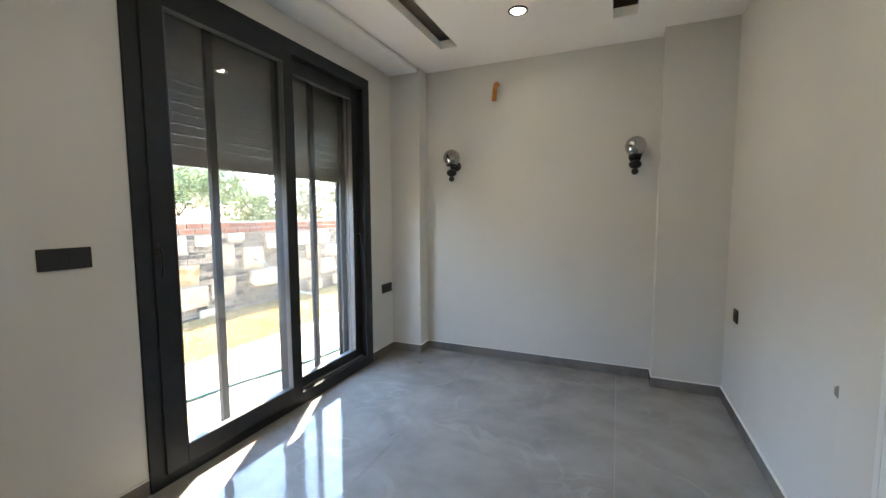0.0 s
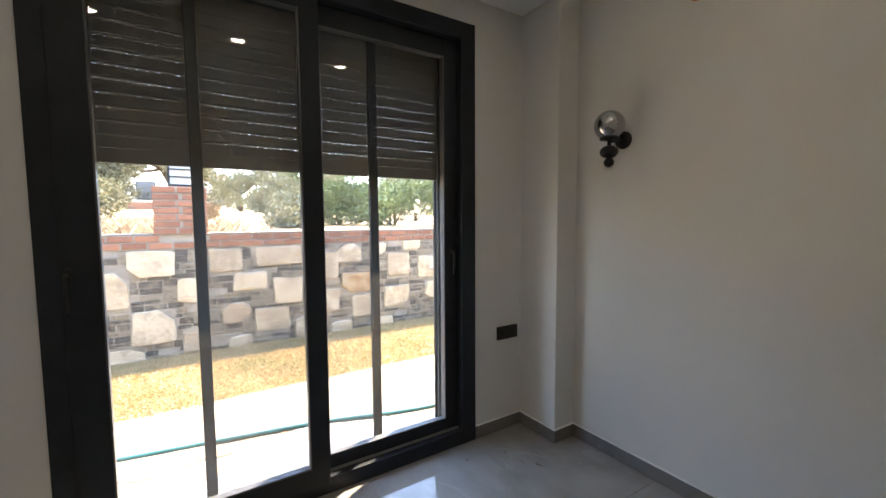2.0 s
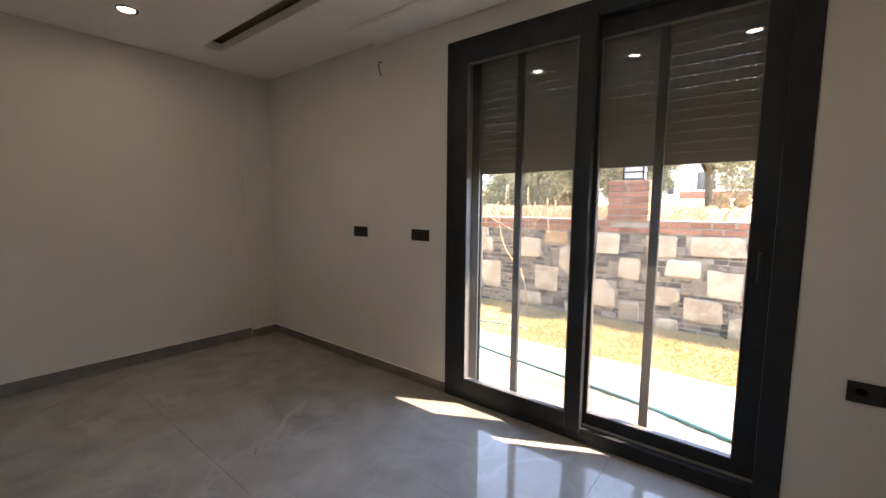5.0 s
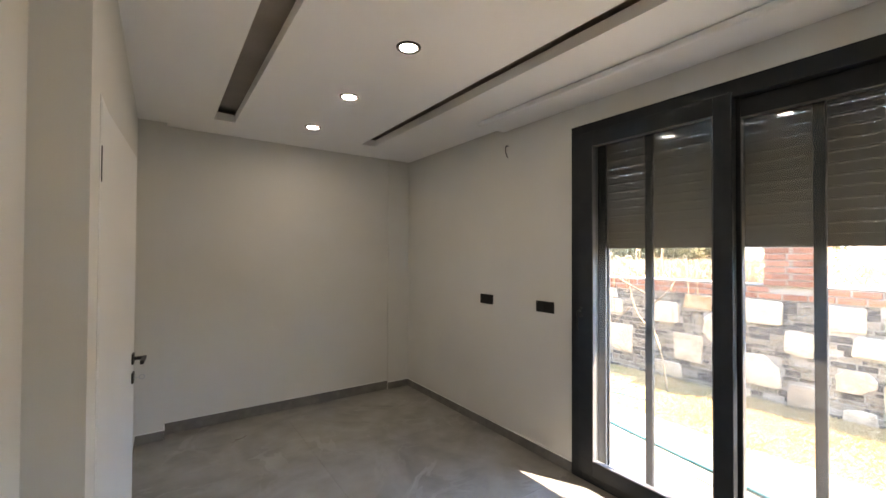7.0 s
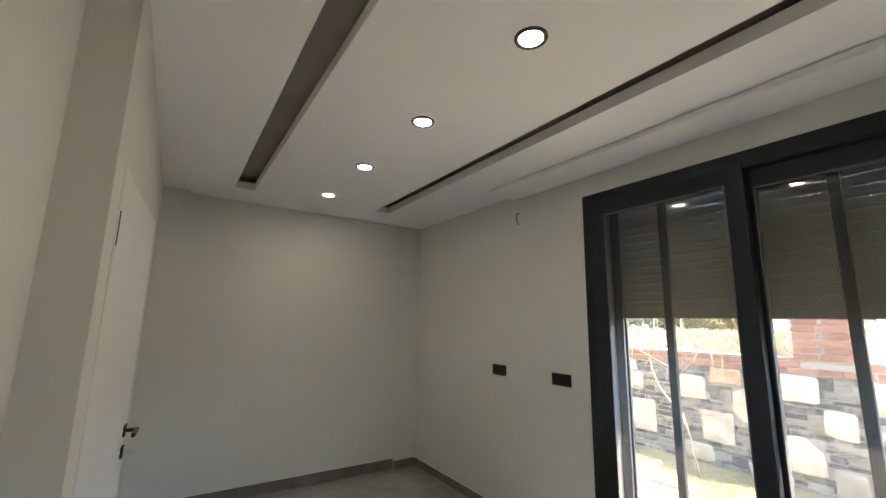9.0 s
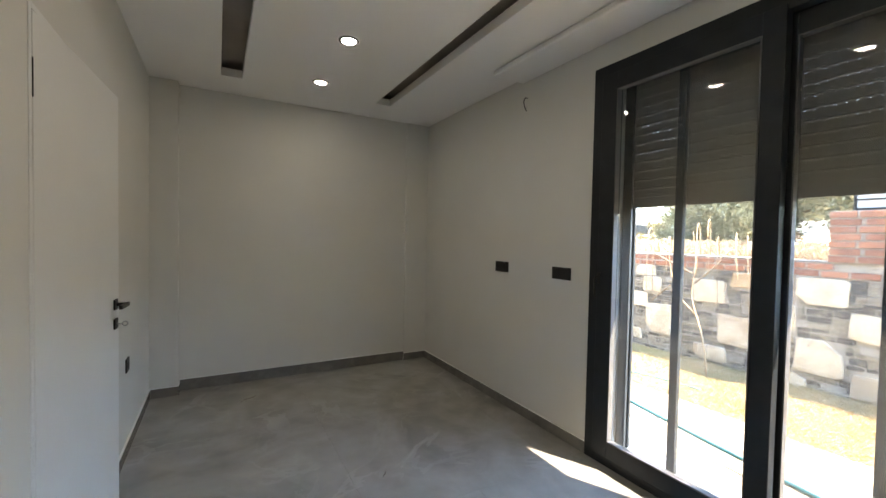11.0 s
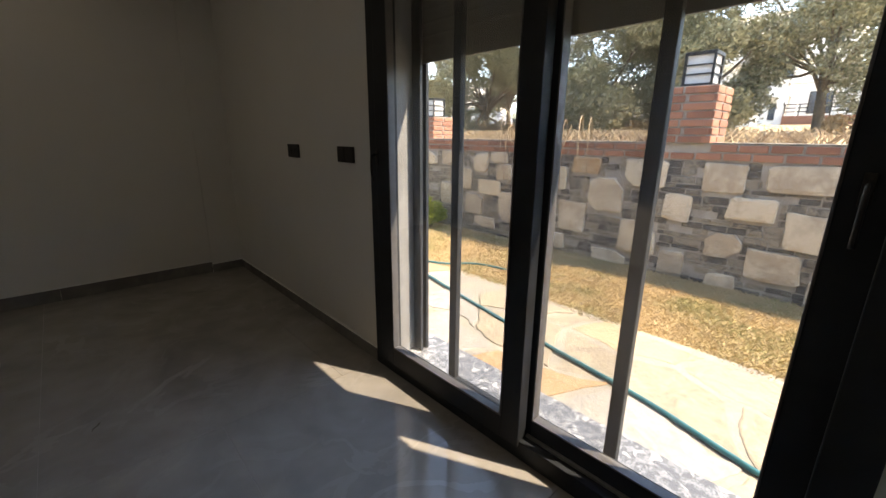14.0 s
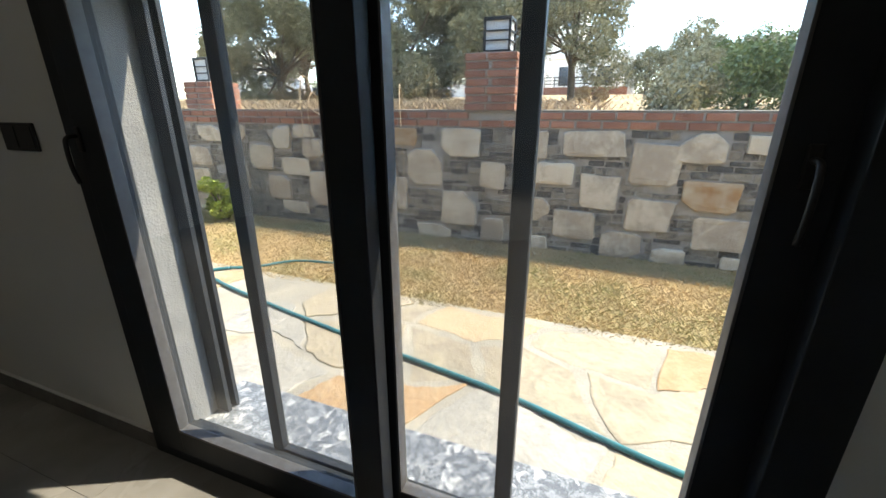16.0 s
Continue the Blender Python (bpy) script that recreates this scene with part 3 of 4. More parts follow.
gx = [8.0, -0.3, -1.7, -3.3, WX - 0.2, WX - 0.24] + [-3.6 - 1.4 * i for i in range(24)] + [-40, -50, -70, -110, -230, -600, -2500]
gy = [-2500, -600, -200, -90] + [-50 + 4 * i for i in range(26)] + [90, 200, 600, 2500]
bm = bmesh.new()
grid = [[bm.verts.new((x, y, terrain(x) - (0.12 if x > 0 else 0) + (0.10 * noise.noise((x * 0.4, y * 0.4, 0)) if -60 < x < -4.5 else 0))) for y in gy] for x in gx]
for a, b in zip(grid, grid[1:]):
    for i in range(len(gy) - 1):
        bm.faces.new((a[i], a[i + 1], b[i + 1], b[i]))
solid("ground", bm, M_field, "dry straw-coloured open field rising behind the garden", "ground", kind="structure")

solid("lawn", boxes((-3.3, -1.45, -7.0, 8.0, G - 0.05, G + 0.006)), M_lawn, "dry patchy yellow and green lawn strip", "lawn", kind="structure")


def blades(name, n, place, hmin, hmax, wid, material, label, cat, lean=0.6):
    vs, fs = [], []
    for _ in range(n):
        x, y, z = place()
        h, a, l = rng.uniform(hmin, hmax), rng.uniform(0, 6.283), rng.uniform(0.1, lean)
        c, s = math.cos(a), math.sin(a)
        k = len(vs)
        vs += [(x - s * wid, y + c * wid, z), (x + s * wid, y - c * wid, z), (x + c * h * l * 0.4 + s * wid * 0.6, y + s * h * l * 0.4 - c * wid * 0.6, z + h * 0.6), (x + c * h * l, y + s * h * l, z + h)]
        fs += [(k, k + 1, k + 2), (k, k + 2, k + 3)]
    me = bpy.data.meshes.new(name)
    me.from_pydata(vs, [], fs)
    me.materials.append(material)
    return tagged(new(name, me), label, cat, kind="stuff")


def lawn_place():
    while True:
        x, y = rng.uniform(-3.2, -1.5), rng.triangular(-6.0, 7.0, 0.5)
        if x < -1.66 + 0.10 * noise.noise((y * 1.3, 0.3, 0)):
            return x, y, G


blades("lawn_grass", 130000, lawn_place, 0.015, 0.045, 0.0011, M_blade, "short dry yellow grass with green patches", "grass", 1.6)
blades("dry_weeds", 22000, lambda: ((lambda x, y: (x, y, terrain(x) - 0.02))(rng.uniform(-9.5, -3.65), rng.triangular(-14, 1.6, -3))), 0.06, 0.31, 0.0024, M_straw, "tangled dry straw-coloured weeds behind the wall", "weeds", 1.2)
blades("field_grass", 7000, lambda: ((lambda x, y: (x, y, terrain(x) - 0.05))(rng.uniform(-26, -5), rng.uniform(-30, 14))), 0.06, 0.2, 0.006, M_straw, "sparse dry field grass", "grass", 1.2)

# flagstone terrace
PZ = -0.075
terrace = solid("pavement", boxes((-1.70, -0.32, -7.0, 8.0, G - 0.05, PZ - 0.0035)), M_joint, "pale irregular flagstone terrace along the house", "pavement", kind="structure")


def flag(poly, z, th, material, name, parent):
    """An irregular stone slab from a plan outline, with a softened rim."""
    bm = bmesh.new()
    c = Vector((sum(p[0] for p in poly) / len(poly), sum(p[1] for p in poly) / len(poly)))
    rings = []
    for k, zz in ((1.0, z - th), (1.0, z - 0.003), (0.975, z + rng.uniform(-0.001, 0.002))):
        rings.append([bm.verts.new((c.x + (p[0] - c.x) * k, c.y + (p[1] - c.y) * k, zz)) for p in poly])
    n = len(poly)
    for a, b in zip(rings, rings[1:]):
        for i in range(n):
            bm.faces.new((a[i], a[(i + 1) % n], b[(i + 1) % n], b[i]))
    bm.faces.new(rings[-1])
    return part(name, bm, material, parent)


def jag(poly, amp, n=2):
    out = []
    for a, b in zip(poly, poly[1:] + poly[:1]):
        d = Vector((b[0] - a[0], b[1] - a[1]))
        nn = Vector((-d.y, d.x)).normalized() if d.length else Vector((0, 0))
        for i in range(n + 1):
            t = i / (n + 1)
            o = rng.uniform(-amp, amp) if i else rng.uniform(-amp, amp) * 0.5
            out.append((a[0] + d.x * t + nn.x * o, a[1] + d.y * t + nn.y * o))
    return out


rows, cols = 4, 30
V = {}
for i in range(rows):
    for j in range(cols):
        ex = i in (0, rows - 1)
        V[i, j] = (-0.415 - i * 0.415 + (rng.uniform(-0.03, 0.05) if ex else rng.uniform(-0.13, 0.13)) * (0 if i == 0 else 1), -4.6 + j * 0.34 + (0.17 if i % 2 else 0) + rng.uniform(-0.1, 0.1))
for i in range(rows - 1):
    j = 0
    while j < cols - 1:
        w = 2 if rng.random() < 0.55 and j < cols - 2 else 1
        quad = [V[i, j]] + [V[i, j + k] for k in range(1, w + 1)] + [V[i + 1, j + w - k] for k in range(0, w + 1)]
        c = (sum(p[0] for p in quad) / len(quad), sum(p[1] for p in quad) / len(quad))
        quad = [(c[0] + (p[0] - c[0]) * 0.90, c[1] + (p[1] - c[1]) * 0.93) for p in quad]
        flag(jag(jag(quad, 0.035, 1), 0.012, 2), PZ + rng.uniform(-0.004, 0.004), 0.02, rng.choice((M_flag, M_flag, M_flag, M_flag_r, M_flag_g)), "flagstone", terrace)
        j += w

# ---- stone garden wall ----
gw = solid("garden_wall", boxes((WX - 0.32, WX, -7.0, 8.0, G - 0.1, 1.075)), M_wmortar, "garden wall of pale stones and grey slate with brick coping", "garden wall", kind="structure")


def stone_outline(y0, y1, z0, z1, big):
    """A roughly squared outline with skewed sides and now and then a broken corner."""
    w, h = y1 - y0, z1 - z0
    sk = 0.10 if big else 0.03
    cs = []
    for cy, cz, iy, iz in ((y0, z0, 1, 1), (y1, z0, -1, 1), (y1, z1, -1, -1), (y0, z1, 1, -1)):
        cs.append((cy + iy * w * rng.uniform(-0.02, sk), cz + iz * h * rng.uniform(-0.02, sk * 0.8)))
    out = []
    for i, c in enumerate(cs):
        a, b = cs[i - 1], cs[(i + 1) % 4]
        k = rng.uniform(0.20, 0.42) if big and rng.random() < 0.22 else rng.uniform(0.04, 0.11)
        j = k * rng.uniform(0.6, 1.3)
        out.append((c[0] + (a[0] - c[0]) * k, c[1] + (a[1] - c[1]) * k))
        out.append((c[0] + (b[0] - c[0]) * j, c[1] + (b[1] - c[1]) * j))
    return jag(out, 0.007 if big else 0.004, 1)


def stone_into(bm, pl, d):
    """Adds one stone of depth d with the outline pl to bm, its face slightly uneven."""
    n = len(pl)
    cy, cz = sum(p[0] for p in pl) / n, sum(p[1] for p in pl) / n
    ty, tz = rng.uniform(-0.03, 0.03), rng.uniform(-0.03, 0.03)
    rings = []
    for k, x in ((1.0, WX - 0.01), (1.0, WX + d * 0.55), (0.965, WX + d * 0.92), (0.7, WX + d)):
        rings.append([bm.verts.new((x + ((p[0] - cy) * ty + (p[1] - cz) * tz + rng.uniform(-0.003, 0.003) if x > WX + d * 0.6 else 0), cy + (p[0] - cy) * k, cz + (p[1] - cz) * k)) for p in pl])
    for a, b in zip(rings, rings[1:]):
        for i in range(n):
            bm.faces.new((a[i], a[(i + 1) % n], b[(i + 1) % n], b[i]))
    bm.faces.new(rings[-1])
    return bm


# the big stones, course by course: from y, to y, from z, to z
COURSE_TOP = [(-2.92, -2.66, 0.85, 1.07), (-2.26, -1.98, 0.78, 1.06), (-1.96, -1.63, 0.93, 1.07), (-1.83, -1.55, 0.70, 0.92), (-0.70, -0.34, 0.88, 1.07), (-0.08, 0.35, 0.79, 1.06), (0.64, 0.99, 0.78, 1.07), (1.09, 1.67, 0.83, 1.07), (2.05, 2.46, 0.82, 1.06), (2.53, 2.79, 0.90, 1.06), (3.02, 3.33, 0.93, 1.07), (3.72, 4.11, 0.79, 1.06)]
COURSE_UPPER = [(-2.67, -2.28, 0.53, 0.83), (-2.15, -1.74, 0.48, 0.69), (-0.48, -0.04, 0.47, 0.85), (0.34, 0.60, 0.48, 0.75), (0.87, 1.28, 0.57, 0.77), (1.69, 2.12, 0.62, 0.97), (-1.14, -0.72, 0.66, 0.95), (2.79, 3.17, 0.58, 0.91), (3.30, 3.71, 0.51, 0.85)]
COURSE_MIDDLE = [(-2.95, -2.70, 0.25, 0.58), (-2.43, -2.04, 0.18, 0.47), (-1.78, -1.40, 0.13, 0.55), (-0.82, -0.46, 0.18, 0.55), (1.30, 1.68, 0.36, 0.69), (-0.09, 0.34, 0.08, 0.45), (2.14, 2.60, 0.40, 0.69), (0.76, 1.06, 0.19, 0.45), (2.75, 3.15, 0.15, 0.46), (3.39, 4.01, 0.20, 0.48)]
COURSE_LOW = [(-2.22, -1.82, 0.00, 0.16), (1.08, 1.50, 0.05, 0.34), (1.70, 2.13, 0.19, 0.49), (-1.10, -0.71, -0.06, 0.15), (2.29, 2.72, 0.06, 0.37), (0.36, 0.62, -0.07, 0.18), (-0.36, 0.06, -0.09, 0.06), (1.53, 1.93, -0.09, 0.17), (0.80, 1.06, -0.09, 0.04), (1.98, 2.27, -0.10, 0.05), (2.55, 2.90, -0.09, 0.03)]
STONES = COURSE_TOP + COURSE_UPPER + COURSE_MIDDLE + COURSE_LOW
RUST = ((-0.70, 0.88), (2.14, 0.40))
# the courses go on past both ends of the part seen through the window
for ya, yb in ((-6.9, -3.05), (4.15, 7.8)):
    for r, (za, zb) in enumerate(((-0.09, 0.16), (0.20, 0.50), (0.52, 0.80), (0.81, 1.06))):
        y = ya + (0.27 if r % 2 else 0.0)
        while y < yb - 0.35:
            w = rng.uniform(0.28, 0.45)
            STONES.append((y, y + w, za + rng.uniform(-0.03, 0.04), zb + rng.uniform(-0.04, 0.01)))
            y += w + rng.uniform(0.12, 0.26)
for y0, y1, z0, z1 in STONES:
    face = M_stone_o if (y0, z0) in RUST else M_stone
    part("stone", stone_into(bmesh.new(), stone_outline(y0, y1, z0, z1, True), rng.uniform(0.022, 0.040)), face, gw)

# thin slate slivers bedded in the gaps, in courses of uneven height
far_slate = bmesh.new()
z = G
while z < 1.055:
    h = rng.choice((0.045, 0.055, 0.065, 0.075))
    y = -6.95
    while y < 7.9:
        w = rng.uniform(0.11, 0.26)
        spans = [(y, y + w)]
        for s0, s1, t0, t1 in STONES:
            if t0 < z + h * 0.55 and t1 > z + h * 0.45:
                cut = []
                for a, b in spans:
                    if s1 - 0.02 <= a or s0 + 0.02 >= b:
                        cut.append((a, b))
                    else:
                        cut += [(a, s0 + 0.02), (s1 - 0.02, b)]
                spans = cut
        for a, b in spans:
            if b - a > 0.035 and rng.random() < 0.94:
                zz = z + rng.uniform(-0.006, 0.006)
                pl = stone_outline(a + 0.005, b - 0.005, zz + 0.005, min(zz + h - 0.004, 1.068), False)
                if -1.9 < (a + b) / 2 < 3.3:
                    part("slate", stone_into(bmesh.new(), pl, rng.uniform(0.004, 0.012)), M_slate, gw)
                else:
                    stone_into(far_slate, pl, rng.uniform(0.004, 0.012))
        y += w
    z += h
slate_rest = part("slate_courses", far_slate, M_slate, gw)
tagged(slate_rest, "grey slate slivers bedded between the pale stones", kind="stuff")

BR = mesh_of("brick", boxes((-0.052, 0.052, -0.1, 0.1, -0.029, 0.029), bev=0.004), M_brick)
BH = mesh_of("brick", boxes((-0.052, 0.052, -0.05, 0.05, -0.029, 0.029), bev=0.004), M_brick)
cop = solid("coping", boxes((WX - 0.33, WX + 0.004, -7.0, 8.0, 1.075, 1.226)), M_wmortar, "red brick coping on the garden wall", "coping", kind="structure")
for c in range(2):
    for i in range(66):
        yb = -6.85 + i * 0.221 + c * 0.11
        z = 1.112 + c * 0.075
        if not (c == 1 and 0.16 < yb < 0.68):
            piece("brick", BR, cop, pose(WX - 0.036 + rng.uniform(0, 0.004), yb, z + rng.uniform(-0.002, 0.002), 0, 0, rng.uniform(-0.6, 0.6)))
solid("coping_mortar", boxes((WX - 0.33, WX + 0.012, -7.0, 0.16, 1.2265, 1.238), (WX - 0.33, WX + 0.012, 0.67, 8.0, 1.2265, 1.238), bev=0.004), M_mortar, "pale mortar capping on the brick coping", "coping", kind="structure")


def lantern(x, y, z):
    e = empty("pillar_lantern", (x, y, z), "black square lantern with white panels on the pillar", "lantern", "pillar lanterns")
    s = 0.13
    bars = [(-s, s, -s, s, 0.0, 0.03), (-s, s, -s, s, 0.275, 0.305)]
    for a in (-1, 1):
        for b in (-1, 1):
            bars.append((a * s, a * (s - 0.022), b * s, b * (s - 0.022), 0.03, 0.275))
    part("lantern_frame", boxes(*[(min(b[0], b[1]), max(b[0], b[1]), min(b[2], b[3]), max(b[2], b[3]), b[4], b[5]) for b in bars], bev=0.002), M_black, e)
    for k in (0.105, 0.185):
        part("bar", boxes((-s + 0.002, s - 0.002, -s + 0.002, s - 0.002, k, k + 0.012)), M_black, e)
    part("panel", boxes((-s + 0.02, s - 0.02, -s + 0.02, s - 0.02, 0.03, 0.275)), M_opal, e, "white opal panel")


def pillar(x, y, z0, rowsn, w=0.49):
    p = empty("brick_pillar", (x, y, z0), "square red brick pillar rising from the garden wall", "pillar", "brick pillars")
    hh = rowsn * 0.0725
    part("core", boxes((-w / 2 + 0.012, w / 2 - 0.012, -w / 2 + 0.012, w / 2 - 0.012, 0, hh)), M_wmortar, p)
    for r in range(rowsn):
        z = 0.036 + r * 0.0725
        off = 0.055 if r % 2 else -0.055
        for face in range(4):
            rot = Matrix.Rotation(radians(90 * face), 4, "Z")
            for yy, me in ((-0.135 + off * 0.4, BR), (0.095 + off * 0.4, BR), ((0.205, BH) if r % 2 == 0 else (-0.205, BH))):
                if abs(yy) < w / 2 - 0.03:
                    piece("brick", me, p, rot @ Matrix.Translation((w / 2 - 0.052 + rng.uniform(-0.002, 0.003), max(-w / 2 + 0.1, min(w / 2 - (0.1 if me is BR else 0.05), yy)) if me is BR else yy * 0.97, z)) @ Matrix.Diagonal((1, 0.98 if me is BR else 0.7, 1, 1)))
    return p


pillar(WX + 0.04 - 0.245, 0.417, 1.228, 7)
lantern(WX - 0.2, 0.44, 1.228 + 7 * 0.0725)
pillar(-3.75, -3.72, 1.15, 6)
lantern(-3.75, -3.72, 1.15 + 6 * 0.0725)

# ---- hoses and garden bits ----
bm = bmesh.new()
tube(bm, smooth_line([(-1.62, -1.42, PZ + 0.018), (-1.5, -1.52, PZ + 0.018), (-1.38, -1.30, PZ + 0.016), (-1.24, -0.75, PZ + 0.014), (-1.06, 0.1, PZ + 0.014), (-0.98, 0.55, PZ + 0.014), (-0.86, 1.19, PZ + 0.014), (-0.66, 1.91, PZ + 0.014), (-0.62, 2.6, PZ + 0.014), (-0.70, 3.6, PZ + 0.014), (-0.66, 5.0, PZ + 0.014)], 10), 0.0135, 12)
tube(bm, smooth_line([(-1.62, -1.42, PZ + 0.018), (-1.75, -1.25, G + 0.03), (-2.0, -1.0, G + 0.03), (-2.1, -0.4, G + 0.03)], 8), 0.011, 10)
solid("garden_hose", bm, M_hose, "teal garden hose lying across the flagstones", "hose")
bm = bmesh.new()
tube(bm, smooth_line([(-3.12, 3.55, 0.62), (-3.05, 3.6, 0.55), (-3.0, 3.75, 0.3), (-2.8, 4.1, 0.05), (-2.5, 4.5, G + 0.02), (-2.2, 5.2, G + 0.02)], 8), 0.010, 10)
solid("water_hose", bm, M_hose2, "pale blue hose hanging from the garden wall tap", "hose")
bm = bmesh.new()
tube(bm, [(WX + 0.0, 3.5, 0.64), (WX + 0.12, 3.5, 0.64), (WX + 0.13, 3.53, 0.60)], 0.012, 10)
box(bm, WX + 0.07, WX + 0.10, 3.44, 3.56, 0.655, 0.668, bev=0.002)
solid("garden_tap", bm, M_steel, "steel tap on the stone garden wall", "tap")
bm = bmesh.new()
for pts in ([(-2.62, -0.62, G), (-2.75, -0.75, 0.30), (-2.95, -1.0, 0.75), (-3.1, -1.05, 1.15), (-3.2, -1.15, 1.55)], [(-2.85, -0.86, 0.5), (-3.0, -1.2, 0.75), (-3.12, -1.38, 1.05), (-3.25, -1.5, 1.35)], [(-3.0, -1.0, 0.9), (-3.1, -0.8, 1.15), (-3.2, -0.75, 1.4)], [(-3.05, -1.03, 1.0), (-3.1, -1.5, 1.2), (-3.2, -1.75, 1.3)], [(-3.0, -1.3, 0.85), (-2.98, -1.55, 0.6)]):
    tube(bm, smooth_line(pts, 5), 0.013, 7, 0.35)
for i in range(9):
    yb, top = -1.9 + i * 0.16 + rng.uniform(-0.06, 0.06), rng.uniform(1.35, 1.75)
    tube(bm, smooth_line([(-3.9, yb - 0.2, 1.05), (-3.55, yb - 0.05, top), (-3.22, yb + 0.1, top - 0.15), (-3.08, yb + 0.2, top - rng.uniform(0.4, 0.9))], 5), 0.008, 6, 0.35)
solid("dead_sapling", bm, M_straw, "bare dry sapling leaning against the garden wall", "sapling")


# ---- plants ----
def leaf_cloud(n, blobs, size, seed):
    r = random.Random(seed)
    vs, fs = [], []
    tot = sum(b[3] ** 2 for b in blobs)
    for bx, by, bz, br, sq in blobs:
        for _ in range(int(n * br ** 2 / tot)):
            d = Vector((r.gauss(0, 1), r.gauss(0, 1), r.gauss(0, 1))).normalized()
            q = br * r.uniform(0.45, 1.0) ** 0.6 * (0.8 + 0.45 * noise.noise(d * 2.3 + Vector((bx, by, bz))))
            p = Vector((bx, by, bz)) + Vector((d.x * q, d.y * q, d.z * q * sq))
            a = Vector((r.gauss(0, 1), r.gauss(0, 1), r.gauss(0, 1))).normalized()
            b = a.orthogonal().normalized()
            s = size * r.uniform(0.6, 1.4)
            k = len(vs)
            vs += [p - a * s, p + b * s * 0.42, p + a * s, p - b * s * 0.42]
            fs.append((k, k + 1, k + 2, k + 3))
    me = bpy.data.meshes.new("crown")
    me.from_pydata([tuple(v) for v in vs], [], fs)
    return me


def tree(x, y, r, hc, seed, material=None, n=22000, leafsize=0.06, trunk=0.16, name="olive_tree", label="grey-green olive tree in the dry field"):
    q = random.Random(seed)
    z0 = terrain(x) - 0.15
    e = empty(name, (x, y, z0), label, "tree", "trees in the field")
    bm = bmesh.new()
    top = hc - z0
    lean = q.uniform(-0.3, 0.3)
    tube(bm, smooth_line([(0, 0, 0), (0.08, lean * 0.4, top * 0.3), (-0.05, lean, top * 0.65), (0, lean, top)], 5), trunk, 9, 0.35)
    blobs = []
    for i in range(16):
        a = i * 2.4 + q.uniform(-0.4, 0.4)
        rr = r * q.uniform(0.35, 0.85)
        zz = top + r * q.uniform(-0.8, 0.65) * (1.0 if i % 3 else 0.6)
        c = (rr * math.cos(a), rr * math.sin(a) + lean, zz)
        tube(bm, smooth_line([(0, lean * 0.7, top * q.uniform(0.35, 0.7)), (c[0] * 0.5, c[1] * 0.5, (top * 0.55 + zz) / 2), c], 4), trunk * 0.4, 6, 0.25)
        blobs.append((*c, r * q.uniform(0.26, 0.46), 0.85))
    blobs.append((0, lean, top + 0.3 * r, r * 0.6, 0.9))
    part("trunk", bm, M_bark, e)
    me = leaf_cloud(n, blobs, leafsize, seed)
    me.materials.append(material or M_olive)
    ob = new("crown", me)
    ob.parent = e


def bush(x, y, r, h, seed, material, n=3500, z=None, size=0.045, label="dense green bush behind the garden wall"):
    q = random.Random(seed)
    z0 = terrain(x) if z is None else z
    e = empty("bush", (x, y, z0), label, "bush", "bushes")
    bm = bmesh.new()
    blobs = []
    for i in range(8):
        a = i * 2.4 + q.uniform(-0.5, 0.5)
        rr = r * q.uniform(0.15, 0.7)
        c = (rr * math.cos(a), rr * math.sin(a), h * q.uniform(0.12, 0.7))
        tube(bm, [(0, 0, -0.05), (c[0] * 0.5, c[1] * 0.5, c[2] * 0.6), c], 0.02, 5, 0.4)
        blobs.append((*c, min(r, h) * q.uniform(0.42, 0.62), 0.85))
    part("stems", bm, M_bark, e)
    me = leaf_cloud(n, blobs, size, seed)
    me.materials.append(material)
    ob = new("crown", me)
    ob.parent = e


tree(-12.5, -10.2, 2.9, 3.3, 11, n=52000, leafsize=0.06)
tree(-12.0, -4.9, 2.8, 3.2, 12, n=52000, leafsize=0.06)
tree(-13.0, -2.3, 2.4, 3.4, 18, n=36000, leafsize=0.06)
tree(-15.5, 0.2, 2.4, 4.2, 13, n=28000, leafsize=0.055)
tree(-19.0, -14.0, 2.2, 4.6, 14)
tree(-24.0, 4.6, 1.5, 3.0, 15, M_olive, 9000, 0.06)
tree(-27.0, 8.6, 2.0, 3.9, 16, M_green, 9000, 0.07)
tree(-22.0, 12.0, 2.4, 4.2, 17, M_green, 6000, 0.08)
bush(-8.3, 2.75, 0.75, 0.8, 21, M_olive, 3500, label="grey-green low bush behind the garden wall")
bush(-9.0, 4.0, 1.0, 1.3, 22, M_green, 6000)
bush(-8.0, 5.2, 1.1, 1.5, 23, M_green, 6000)
bush(-7.2, 6.9, 1.3, 1.7, 24, M_green, 7000)
bush(-6.6, 8.8, 1.4, 1.8, 25, M_olive, 6000)
bush(-6.8, 11.2, 1.5, 1.9, 26, M_olive, 6000)
bush(-11.0, 7.5, 1.6, 2.4, 27, M_olive, 6000, size=0.06)
bush(-2.88, -2.86, 0.28, 0.92, 28, M_lime, 4200, z=G, size=0.024, label="small light green shrub at the wall foot")
bush(-16.0, -7.5, 1.2, 0.9, 29, M_olive, 3000, size=0.06)
bush(-10.5, 3.2, 0.9, 1.0, 30, M_olive, 4000, label="grey-green low bush behind the garden wall")
bush(-12.0, 5.6, 1.4, 1.9, 31, M_green, 6000, size=0.055)
bush(-18.0, -10.5, 1.5, 1.3, 32, M_olive, 4000, size=0.07)
tree(-26.0, 3.4, 1.3, 3.5, 51, M_olive, 7000, 0.06)
